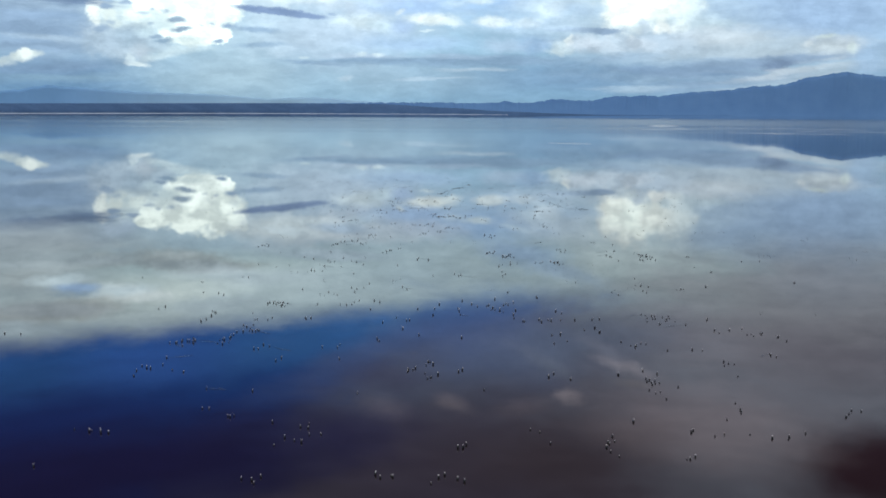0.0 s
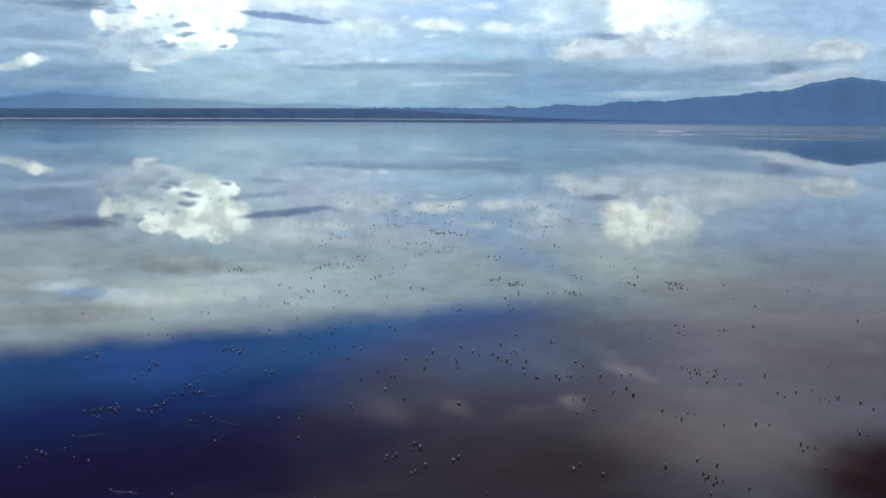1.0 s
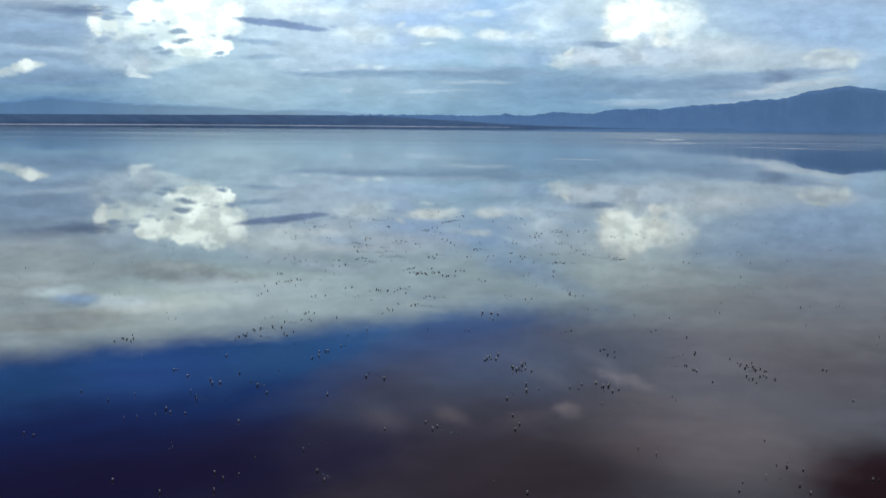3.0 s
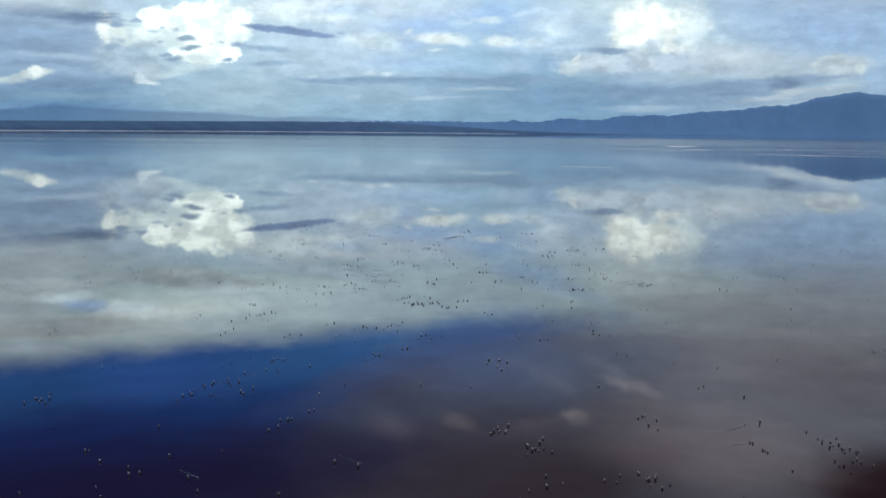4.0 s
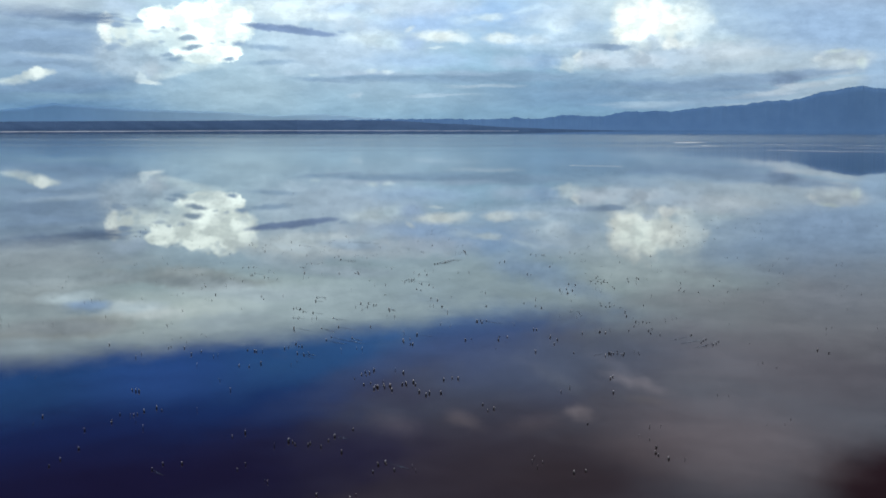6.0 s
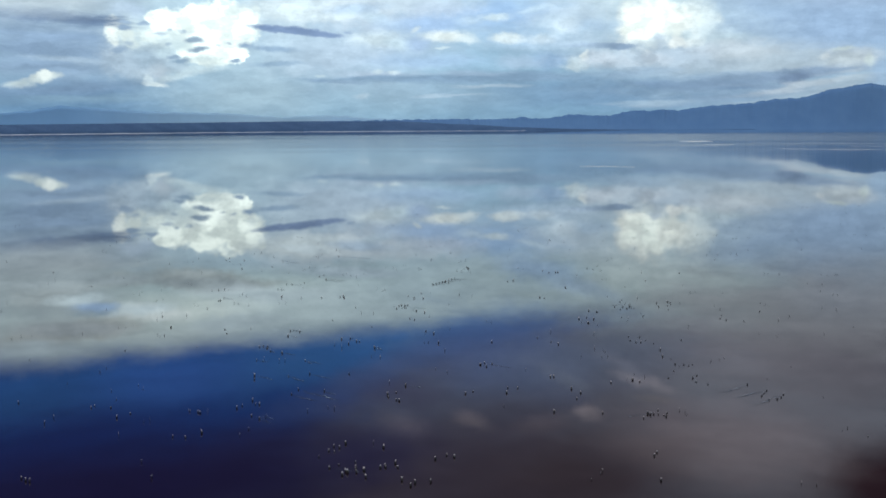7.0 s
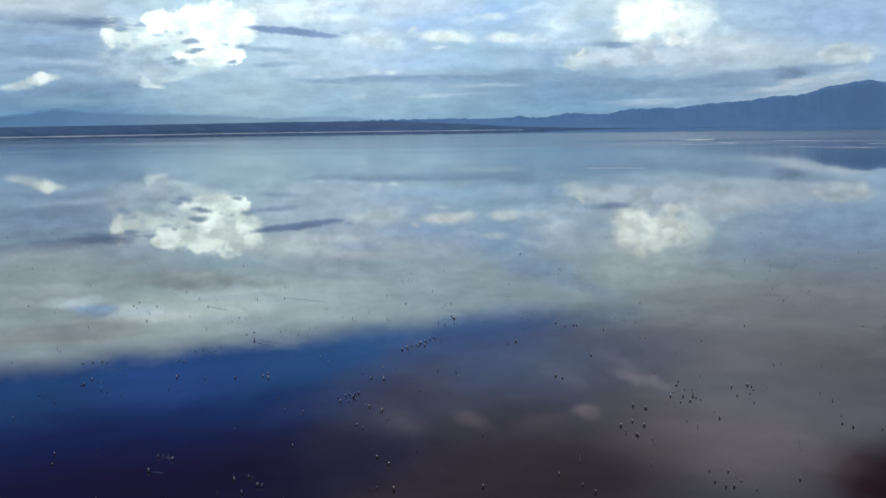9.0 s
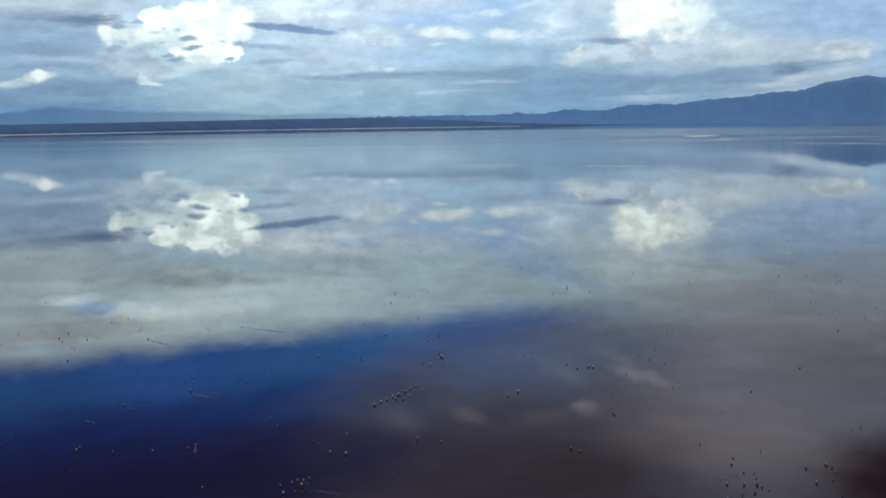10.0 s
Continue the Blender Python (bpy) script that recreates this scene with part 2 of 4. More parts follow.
# cumulus tower beside the rain shaft, with torn grey scraps before it
cloud(-10.48, 2.05, 2.67, 1.55, 0, 0.9, (0.402, 0.558, 0.658), 0.6, 'even', 0.1, 0.5)
cloud(-2.93, 1.98, 5.19, 0.85, 0, 0.9, (0.402, 0.565, 0.680), 0.5, 'even', 0.1, 0.5)
cloud(-5.36, 3.91, 3.93, 1.34, 0, 0.9, (0.552, 0.708, 0.863), 0.55, 'fine', 0.15, 0.5)
cloud(-19.38, 5.03, 0.92, 0.11, -4, 0.8, (0.468, 0.617, 0.784), 0.8, 'streak', 0.2, 0.7)
cloud(-19.59, 4.49, 0.16, 0.08, 0, 0.7, (0.593, 0.776, 0.888), 0.8, 'small', 0.2, 0.7)
cloud(-21.19, 3.23, 2.13, 0.20, 2, 0.8, (0.246, 0.366, 0.521), 0.7, 'streak', 0.2, 0.7)
cloud(-13.65, 4.93, 5.03, 2.17, 0, 0.95, (0.574, 0.776, 0.896), 0.5, 'fine', 0.15)
cloud(-20.09, 4.22, 3.23, 1.18, 0, 0.7, (0.266, 0.397, 0.565), 0.9, 'streak', 0.2)
cloud(-16.88, 6.03, 0.95, 0.42, 0, 0.6, (0.552, 0.730, 0.913), 0.85, 'fine', 0.1)
cloud(-16.38, 3.93, 1.74, 1.21, 0, 0.45, (0.503, 0.631, 0.730), 0.9, 'fine', 0.25, 0.7)
cloud(-16.21, 5.03, 1.74, 0.74, 0, 0.5, (0.715, 0.897, 0.956), 0.85, 'fine', 0.2, 0.6)
cloud(-17.69, 5.03, 0.36, 0.74, 0, 0.4, (0.899, 1.020, 1.000), 0.95, 'heap', 0.3, 0.7)
next_group()
cloud(-16.94, 4.89, 0.61, 0.40, 0, 0.4, (0.866, 1.011, 0.991), 0.95, 'heap', 0.25, 0.8)
cloud(-15.99, 4.80, 0.68, 0.34, 0, 0.45, (0.819, 0.975, 0.973), 0.9, 'heap', 0.25, 0.8)
cloud(-16.56, 4.39, 0.45, 0.20, 0, 0.5, (0.804, 0.957, 0.956), 0.9, 'heap', 0.2, 0.8)
cloud(-16.19, 3.71, 1.13, 0.58, 0, 0.7, (0.366, 0.509, 0.631), 0.85, 'fine', 0.2, 0.6)
cloud(-17.37, 3.45, 0.84, 0.46, -10, 0.8, (0.402, 0.539, 0.665), 0.7, 'fine', 0.2, 0.6)
cloud(-15.57, 5.82, 0.48, 0.40, 0, 0.24, (1.130, 1.300, 1.240), 0.97, 'heap', 0.42, 0.6)
cloud(-14.49, 5.62, 1.09, 0.77, 0, 0.24, (1.130, 1.300, 1.240), 0.97, 'heap', 0.42, 0.6)
cloud(-13.20, 5.58, 1.73, 1.04, 0, 0.24, (1.130, 1.300, 1.240), 0.97, 'heap', 0.42, 0.6)
cloud(-11.84, 5.47, 1.40, 1.13, 0, 0.24, (1.130, 1.300, 1.240), 0.97, 'heap', 0.42, 0.6)
cloud(-10.87, 5.52, 0.71, 0.87, 0, 0.24, (1.130, 1.300, 1.240), 0.97, 'heap', 0.42, 0.6)
cloud(-12.94, 4.43, 1.91, 0.93, 0, 0.2, (1.130, 1.300, 1.240), 0.95, 'heap', 0.42, 0.6)
cloud(-11.49, 3.87, 0.56, 0.44, 0, 0.2, (1.130, 1.300, 1.240), 0.95, 'heap', 0.42, 0.6)
next_group()
cloud(-12.66, 3.73, 1.16, 0.41, 0, 0.3, (0.850, 0.993, 0.973), 0.9, 'heap', 0.3, 0.7)
cloud(-14.80, 4.72, 0.68, 0.46, 0, 0.6, (0.759, 0.931, 0.965), 0.85, 'small', 0.2, 0.6)
cloud(-14.46, 4.39, 0.57, 0.26, 4, 0.7, (0.687, 0.872, 0.930), 0.8, 'small', 0.2, 0.7)
cloud(-15.10, 4.02, 0.57, 0.26, 0, 0.7, (0.555, 0.730, 0.815), 0.85, 'small', 0.2, 0.7)
cloud(-13.24, 3.69, 0.75, 0.18, 4, 0.7, (0.715, 0.872, 0.896), 0.8, 'small', 0.2, 0.7)
cloud(-13.88, 5.04, 0.37, 0.20, 0, 0.8, (0.788, 0.940, 0.965), 0.7, 'small', 0.2, 0.7)
cloud(-12.20, 4.68, 0.41, 0.23, 0, 0.8, (0.804, 0.949, 0.956), 0.6, 'small', 0.2, 0.7)
cloud(-10.88, 4.94, 0.29, 0.23, 0, 0.8, (0.744, 0.906, 0.956), 0.7, 'small', 0.2, 0.7)
cloud(-13.69, 3.18, 1.62, 0.20, 3, 0.6, (0.574, 0.738, 0.807), 0.8, 'small', 0.2, 0.6)
cloud(-14.78, 3.25, 0.74, 0.23, 10, 0.7, (0.402, 0.539, 0.651), 0.85, 'small', 0.2, 0.7)
cloud(-15.47, 2.91, 0.46, 0.41, -35, 0.8, (0.552, 0.665, 0.761), 0.7, 'small', 0.2, 0.6)
cloud(-15.65, 2.36, 0.57, 0.12, -8, 0.6, (0.729, 0.864, 0.896), 0.9, 'small', 0.15, 0.5)
next_group()
cloud(-16.02, 2.61, 0.20, 0.29, 35, 0.6, (0.645, 0.791, 0.855), 0.8, 'small', 0.15, 0.5)
cloud(-14.56, 2.78, 0.98, 0.18, 12, 0.7, (0.593, 0.745, 0.807), 0.7, 'small', 0.2, 0.5)
cloud(-20.25, 5.78, 2.84, 0.39, -5, 0.45, (0.150, 0.242, 0.407), 1, 'streak', 0.25, 0.7)
cloud(-21.14, 4.74, 1.86, 0.19, 0, 0.7, (0.287, 0.429, 0.617), 0.8, 'streak', 0.2, 0.8)
cloud(-22.21, 4.20, 1.05, 0.28, 0, 0.7, (0.262, 0.392, 0.565), 0.7, 'streak', 0.2, 0.8)
cloud(-20.11, 3.60, 1.62, 0.17, -4, 0.7, (0.413, 0.558, 0.694), 0.7, 'streak', 0.2, 0.8)
cloud(-17.12, 5.25, 0.36, 0.14, -5, 0.5, (0.296, 0.429, 0.597), 0.95, 'small', 0.1, 0.5)
cloud(-17.09, 5.54, 0.33, 0.09, 0, 0.6, (0.366, 0.515, 0.694), 0.9, 'small', 0.1, 0.5)
cloud(-16.17, 5.48, 0.31, 0.10, 0, 0.6, (0.352, 0.497, 0.672), 0.9, 'small', 0.1, 0.5)
cloud(-17.46, 4.13, 0.47, 0.17, 8, 0.6, (0.314, 0.445, 0.597), 0.9, 'small', 0.1, 0.6)
cloud(-16.92, 4.46, 0.22, 0.11, 0, 0.7, (0.434, 0.578, 0.716), 0.8, 'small', 0.1, 0.6)
cloud(-15.33, 4.97, 0.31, 0.09, 4, 0.7, (0.515, 0.658, 0.776), 0.8, 'small', 0.1, 0.6)
next_group()
cloud(-14.87, 5.18, 0.14, 0.09, 0, 0.7, (0.456, 0.610, 0.753), 0.8, 'small', 0.1, 0.6)
cloud(-14.19, 5.12, 0.20, 0.09, 0, 0.7, (0.456, 0.610, 0.753), 0.8, 'small', 0.1, 0.6)
cloud(-13.65, 4.67, 0.49, 0.17, 2, 0.5, (0.262, 0.381, 0.515), 0.95, 'small', 0.1, 0.5)
cloud(-13.43, 4.21, 0.55, 0.15, 10, 0.5, (0.262, 0.381, 0.515), 0.95, 'small', 0.1, 0.5)
cloud(-14.71, 3.80, 0.34, 0.09, 4, 0.6, (0.287, 0.413, 0.552), 0.95, 'small', 0.1, 0.5)
cloud(-14.34, 3.61, 0.43, 0.15, 8, 0.6, (0.262, 0.392, 0.527), 0.95, 'small', 0.1, 0.5)
cloud(-14.98, 4.43, 0.14, 0.09, 0, 0.7, (0.429, 0.578, 0.716), 0.8, 'small', 0.1, 0.6)
cloud(-12.44, 4.41, 0.15, 0.07, 0, 0.7, (0.578, 0.716, 0.815), 0.8, 'small', 0.1, 0.6)
cloud(-11.86, 4.51, 0.18, 0.06, 0, 0.7, (0.515, 0.658, 0.791), 0.8, 'small', 0.1, 0.6)
cloud(-11.52, 3.61, 0.26, 0.10, 4, 0.6, (0.270, 0.402, 0.565), 0.95, 'small', 0.1, 0.5)
cloud(-11.01, 4.44, 0.38, 0.15, 2, 0.6, (0.305, 0.456, 0.644), 0.95, 'small', 0.1, 0.5)
cloud(-9.56, 4.26, 1.07, 0.16, -3, 0.65, (0.305, 0.456, 0.631), 0.9, 'small', 0.12, 0.6)
next_group()
cloud(-9.33, 3.47, 1.19, 0.13, 3, 0.65, (0.305, 0.456, 0.617), 0.85, 'small', 0.12, 0.6)
cloud(-8.66, 5.25, 2.15, 0.19, -5, 0.4, (0.238, 0.352, 0.565), 1, 'small', 0.1, 0.4)
cloud(-7.01, 5.02, 1.14, 0.15, -4, 0.45, (0.250, 0.366, 0.578), 1, 'small', 0.1, 0.4)
cloud(-5.54, 5.10, 0.21, 0.07, 0, 0.6, (0.376, 0.527, 0.730), 0.9, 'small', 0.1, 0.5)
next_group()
# small cumulus and streaks low over the water
cloud(-21.16, 2.67, 0.96, 0.25, 8, 0.45, (0.639, 0.760, 0.776), 0.95, 'heap', 0.2, 0.6)
cloud(-21.10, 2.81, 0.40, 0.23, 0, 0.4, (0.804, 0.914, 0.896), 0.95, 'heap', 0.15, 0.6)
cloud(-22.33, 2.30, 0.68, 0.17, 2, 0.6, (0.593, 0.723, 0.753), 0.9, 'small', 0.2, 0.6)
cloud(-20.29, 2.18, 2.97, 0.26, 4, 0.9, (0.231, 0.352, 0.515), 0.6, 'streak', 0.2, 0.7)
cloud(-8.65, 6.34, 2.53, 0.55, 0, 0.8, (0.773, 0.923, 0.973), 0.9, 'fine', 0.2, 0.6)
cloud(-7.01, 5.96, 1.35, 0.29, 0, 0.8, (0.729, 0.889, 0.965), 0.7, 'fine', 0.2, 0.6)
cloud(-4.29, 6.01, 1.21, 0.29, -15, 0.85, (0.580, 0.784, 0.930), 0.7, 'fine', 0.2, 0.6)
cloud(-1.25, 5.60, 2.13, 0.39, 0, 0.85, (0.402, 0.604, 0.896), 0.8, 'fine', 0.1, 0.5)
cloud(-0.50, 6.34, 1.83, 0.35, 0, 0.85, (0.578, 0.730, 0.913), 0.6, 'fine', 0.2, 0.6)
cloud(-4.08, 4.76, 1.21, 0.39, 0, 0.7, (0.687, 0.847, 0.922), 0.9, 'fine', 0.25, 0.7)
cloud(-2.93, 4.54, 0.61, 0.27, -15, 0.75, (0.606, 0.791, 0.896), 0.85, 'small', 0.25, 0.7)
cloud(-0.24, 4.92, 1.22, 0.27, 0, 0.6, (0.804, 0.923, 0.930), 0.95, 'small', 0.2, 0.7)
next_group()
cloud(0.89, 4.75, 0.55, 0.18, -8, 0.7, (0.708, 0.856, 0.913), 0.85, 'small', 0.2, 0.7)
cloud(-1.95, 5.29, 0.24, 0.12, 30, 0.7, (0.708, 0.856, 0.922), 0.8, 'small', 0.15, 0.7)
cloud(-1.80, 4.49, 0.55, 0.36, 0, 0.8, (0.445, 0.624, 0.871), 0.85, 'small', 0.15, 0.6)
cloud(-0.48, 4.32, 0.34, 0.07, 5, 0.6, (0.645, 0.815, 0.896), 0.85, 'small', 0.15, 0.5)
cloud(-1.40, 3.65, 2.44, 0.33, 0, 0.85, (0.413, 0.617, 0.871), 0.7, 'fine', 0.1, 0.5)
cloud(3.05, 4.79, 0.88, 0.27, -3, 0.5, (0.796, 0.923, 0.930), 0.97, 'small', 0.15, 0.6)
cloud(4.84, 4.73, 0.73, 0.24, 0, 0.65, (0.687, 0.839, 0.905), 0.9, 'small', 0.2, 0.7)
cloud(5.54, 4.96, 0.48, 0.12, 15, 0.8, (0.574, 0.760, 0.880), 0.7, 'small', 0.2, 0.7)
cloud(2.40, 5.91, 0.73, 0.18, 0, 0.7, (0.687, 0.856, 0.939), 0.85, 'small', 0.2, 0.7)
cloud(4.43, 6.30, 0.67, 0.15, 14, 0.75, (0.574, 0.776, 0.939), 0.8, 'small', 0.2, 0.7)
cloud(1.03, 5.76, 0.67, 0.21, 0, 0.8, (0.574, 0.768, 0.930), 0.7, 'small', 0.2, 0.7)
cloud(5.74, 5.61, 0.91, 0.30, 0, 0.85, (0.574, 0.760, 0.896), 0.6, 'fine', 0.2, 0.7)
next_group()
cloud(7.69, 5.40, 1.26, 0.35, 0, 0.8, (0.381, 0.552, 0.761), 0.75, 'fine', 0.15, 0.6)
cloud(5.47, 3.62, 1.03, 0.42, 0, 0.85, (0.305, 0.474, 0.716), 0.75, 'fine', 0.15, 0.6)
cloud(3.65, 3.53, 1.04, 0.36, 0, 0.85, (0.491, 0.651, 0.839), 0.6, 'fine', 0.15, 0.6)
cloud(-7.00, 2.58, 0.79, 0.12, -3, 0.75, (0.296, 0.445, 0.631), 0.8, 'streak', 0.2, 0.7)
cloud(-3.84, 2.91, 1.83, 0.15, 0, 0.8, (0.491, 0.631, 0.784), 0.7, 'small', 0.2, 0.8)
cloud(-3.99, 3.06, 0.27, 0.12, 0, 0.6, (0.606, 0.768, 0.855), 0.85, 'small', 0.15, 0.6)
cloud(-3.14, 3.01, 0.31, 0.09, 0, 0.6, (0.632, 0.791, 0.871), 0.85, 'small', 0.15, 0.6)
cloud(-7.09, 2.84, 0.27, 0.09, 0, 0.6, (0.574, 0.745, 0.839), 0.8, 'small', 0.15, 0.6)
cloud(-3.54, 2.67, 3.81, 0.17, 1, 0.65, (0.238, 0.371, 0.521), 0.9, 'streak', 0.2, 0.6)
cloud(-5.67, 2.44, 1.21, 0.09, 0, 0.7, (0.270, 0.402, 0.558), 0.8, 'streak', 0.2, 0.6)
cloud(2.74, 2.74, 5.34, 0.26, 0, 0.65, (0.246, 0.381, 0.539), 0.85, 'streak', 0.25, 0.6)
cloud(0.90, 2.95, 1.84, 0.12, 0, 0.8, (0.434, 0.597, 0.776), 0.6, 'streak', 0.2, 0.7)
next_group()
cloud(1.98, 2.32, 1.59, 0.09, 0, 0.75, (0.445, 0.591, 0.716), 0.75, 'streak', 0.2, 0.7)
cloud(-4.82, 1.78, 0.37, 0.12, 8, 0.75, (0.445, 0.591, 0.708), 0.75, 'small', 0.15, 0.6)
cloud(-0.47, 1.79, 1.47, 0.08, 0, 0.75, (0.434, 0.584, 0.716), 0.7, 'streak', 0.15, 0.6)
next_group()
# cumulus tower towards the mountain
cloud(20.00, 5.03, 4.57, 1.62, 0, 0.9, (0.352, 0.521, 0.753), 0.7, 'fine', 0.15, 0.5)
cloud(16.46, 4.19, 2.53, 0.40, 0, 0.85, (0.434, 0.571, 0.708), 0.6, 'streak', 0.25, 0.7)
cloud(17.34, 3.26, 2.23, 0.23, -2, 0.8, (0.515, 0.617, 0.694), 0.6, 'streak', 0.25, 0.7)
cloud(11.56, 4.84, 4.39, 1.75, 0, 0.9, (0.574, 0.745, 0.839), 0.55, 'fine', 0.15)
cloud(10.71, 3.61, 3.83, 0.59, 0, 0.6, (0.479, 0.610, 0.730), 0.85, 'fine', 0.3, 0.8)
cloud(14.21, 3.70, 2.59, 0.58, 0, 0.7, (0.456, 0.584, 0.708), 0.8, 'fine', 0.3, 0.8)
cloud(10.36, 5.67, 1.36, 1.22, 0, 0.55, (0.899, 0.993, 0.973), 0.95, 'heap', 0.2, 0.6)
cloud(9.79, 5.09, 0.80, 0.70, 0, 0.4, (0.915, 1.002, 0.956), 0.9, 'heap', 0.3, 0.5)
cloud(11.01, 5.66, 1.47, 0.87, 0, 0.6, (1.130, 1.300, 1.240), 0.97, 'heap', 0.25, 0.6)
cloud(12.27, 5.53, 1.28, 0.81, 0, 0.7, (0.915, 1.020, 0.991), 0.9, 'heap', 0.3, 0.6)
cloud(13.33, 5.80, 0.63, 0.86, 0, 0.85, (0.759, 0.914, 0.956), 0.7, 'heap', 0.2, 0.6)
cloud(12.01, 4.42, 0.70, 0.32, 0, 0.45, (0.866, 0.957, 0.956), 0.9, 'heap', 0.2, 0.7)
next_group()
cloud(12.88, 4.59, 0.52, 0.41, 0, 0.6, (0.759, 0.889, 0.922), 0.8, 'heap', 0.25, 0.7)
cloud(13.89, 4.75, 0.69, 0.46, 0, 0.8, (0.606, 0.768, 0.855), 0.7, 'heap', 0.25, 0.7)
cloud(11.04, 4.55, 0.38, 0.38, 0, 0.6, (0.491, 0.624, 0.745), 0.9, 'small', 0.15, 0.6)
cloud(12.52, 4.83, 0.29, 0.23, 0, 0.7, (0.574, 0.738, 0.823), 0.75, 'small', 0.15, 0.6)
cloud(13.19, 3.94, 0.75, 0.23, 0, 0.8, (0.485, 0.617, 0.738), 0.75, 'fine', 0.25, 0.7)
cloud(10.10, 4.44, 0.89, 0.18, 4, 0.7, (0.619, 0.760, 0.831), 0.8, 'heap', 0.2, 0.7)
cloud(6.84, 3.38, 0.72, 0.30, 0, 0.5, (0.580, 0.723, 0.791), 0.9, 'heap', 0.25, 0.7)
cloud(7.16, 3.77, 0.27, 0.27, 0, 0.4, (0.759, 0.872, 0.896), 0.95, 'heap', 0.15, 0.6)
cloud(8.03, 3.62, 0.84, 0.39, 0, 0.7, (0.552, 0.658, 0.753), 0.8, 'heap', 0.3, 0.7)
cloud(9.23, 3.50, 0.78, 0.36, 0, 0.8, (0.503, 0.617, 0.716), 0.75, 'heap', 0.3, 0.7)
cloud(10.86, 3.61, 0.65, 0.30, 0, 0.8, (0.552, 0.658, 0.753), 0.7, 'heap', 0.3, 0.7)
cloud(8.32, 4.36, 1.61, 0.13, -1, 0.55, (0.262, 0.381, 0.533), 0.95, 'small', 0.12, 0.4)
next_group()
cloud(9.06, 4.27, 0.77, 0.15, -2, 0.55, (0.246, 0.356, 0.503), 0.95, 'small', 0.12, 0.4)
cloud(6.81, 4.40, 0.84, 0.09, 2, 0.7, (0.342, 0.491, 0.665), 0.8, 'small', 0.12, 0.5)
cloud(11.47, 2.98, 1.76, 0.18, 0, 0.75, (0.352, 0.491, 0.631), 0.75, 'streak', 0.25, 0.8)
cloud(9.25, 2.87, 2.09, 0.18, 0, 0.8, (0.305, 0.445, 0.597), 0.7, 'streak', 0.25, 0.8)
cloud(14.75, 4.56, 0.86, 0.23, 5, 0.8, (0.574, 0.738, 0.823), 0.7, 'small', 0.2, 0.7)
cloud(16.20, 3.79, 0.85, 0.14, 2, 0.75, (0.578, 0.680, 0.776), 0.75, 'small', 0.2, 0.7)
cloud(11.49, 2.24, 1.47, 0.21, 0, 0.8, (0.216, 0.342, 0.515), 0.75, 'streak', 0.2, 0.7)
cloud(11.06, 1.83, 1.01, 0.18, 0, 0.8, (0.305, 0.456, 0.610), 0.7, 'streak', 0.2, 0.7)
cloud(11.08, 1.23, 1.01, 0.18, 0, 0.8, (0.434, 0.571, 0.672), 0.6, 'streak', 0.2, 0.7)
next_group()
# cloud cap over the mountain
cloud(18.74, 3.53, 3.72, 0.56, 0, 0.58, (0.484, 0.597, 0.672), 0.9, 'streak')
cloud(15.38, 3.77, 1.86, 0.19, 0, 0.68, (0.544, 0.651, 0.716), 0.8, 'streak')
cloud(20.64, 3.42, 1.30, 0.50, 0, 0.48, (0.595, 0.679, 0.730), 0.95, 'small')
cloud(21.55, 3.29, 0.28, 0.34, 0, 0.48, (0.676, 0.753, 0.776), 1, 'small')
cloud(19.42, 3.57, 0.28, 0.09, 0, 0.58, (0.676, 0.753, 0.776), 0.8, 'small')
next_group()
cloud(20.09, 3.82, 0.56, 0.08, 4, 0.58, (0.662, 0.738, 0.776), 0.8, 'small')
cloud(16.81, 3.26, 3.72, 0.68, 2, 0.68, (0.439, 0.564, 0.665), 0.9, 'fine')
cloud(15.08, 4.00, 1.86, 0.43, 0, 0.68, (0.569, 0.679, 0.761), 0.8, 'fine')
cloud(17.12, 2.59, 4.65, 0.28, 6, 0.58, (0.235, 0.345, 0.497), 0.95, 'small', 0.15, 0.6)
cloud(20.13, 2.86, 1.71, 0.19, 4, 0.58, (0.337, 0.450, 0.578), 0.9, 'streak')
cloud(17.83, 2.27, 0.68, 0.12, 4, 0.48, (0.213, 0.308, 0.445), 1, 'small')
cloud(14.00, 2.31, 2.48, 0.43, 3, 0.68, (0.235, 0.360, 0.521), 0.8, 'streak')
cloud(19.49, 2.01, 3.57, 0.40, 10, 0.68, (0.406, 0.526, 0.624), 0.9, 'streak')
cloud(14.89, 1.52, 4.03, 0.31, 5, 0.78, (0.266, 0.395, 0.552), 0.8, 'streak')
cloud(11.10, 1.30, 1.71, 0.16, 0, 0.78, (0.346, 0.490, 0.624), 0.7, 'streak')
cloud(15.44, 2.05, 1.24, 0.09, 0, 0.58, (0.185, 0.299, 0.456), 0.8, 'small')
cloud(22.33, 2.50, 0.78, 1.24, 0, 0.68, (0.337, 0.496, 0.687), 0.8, 'fine')
next_group()
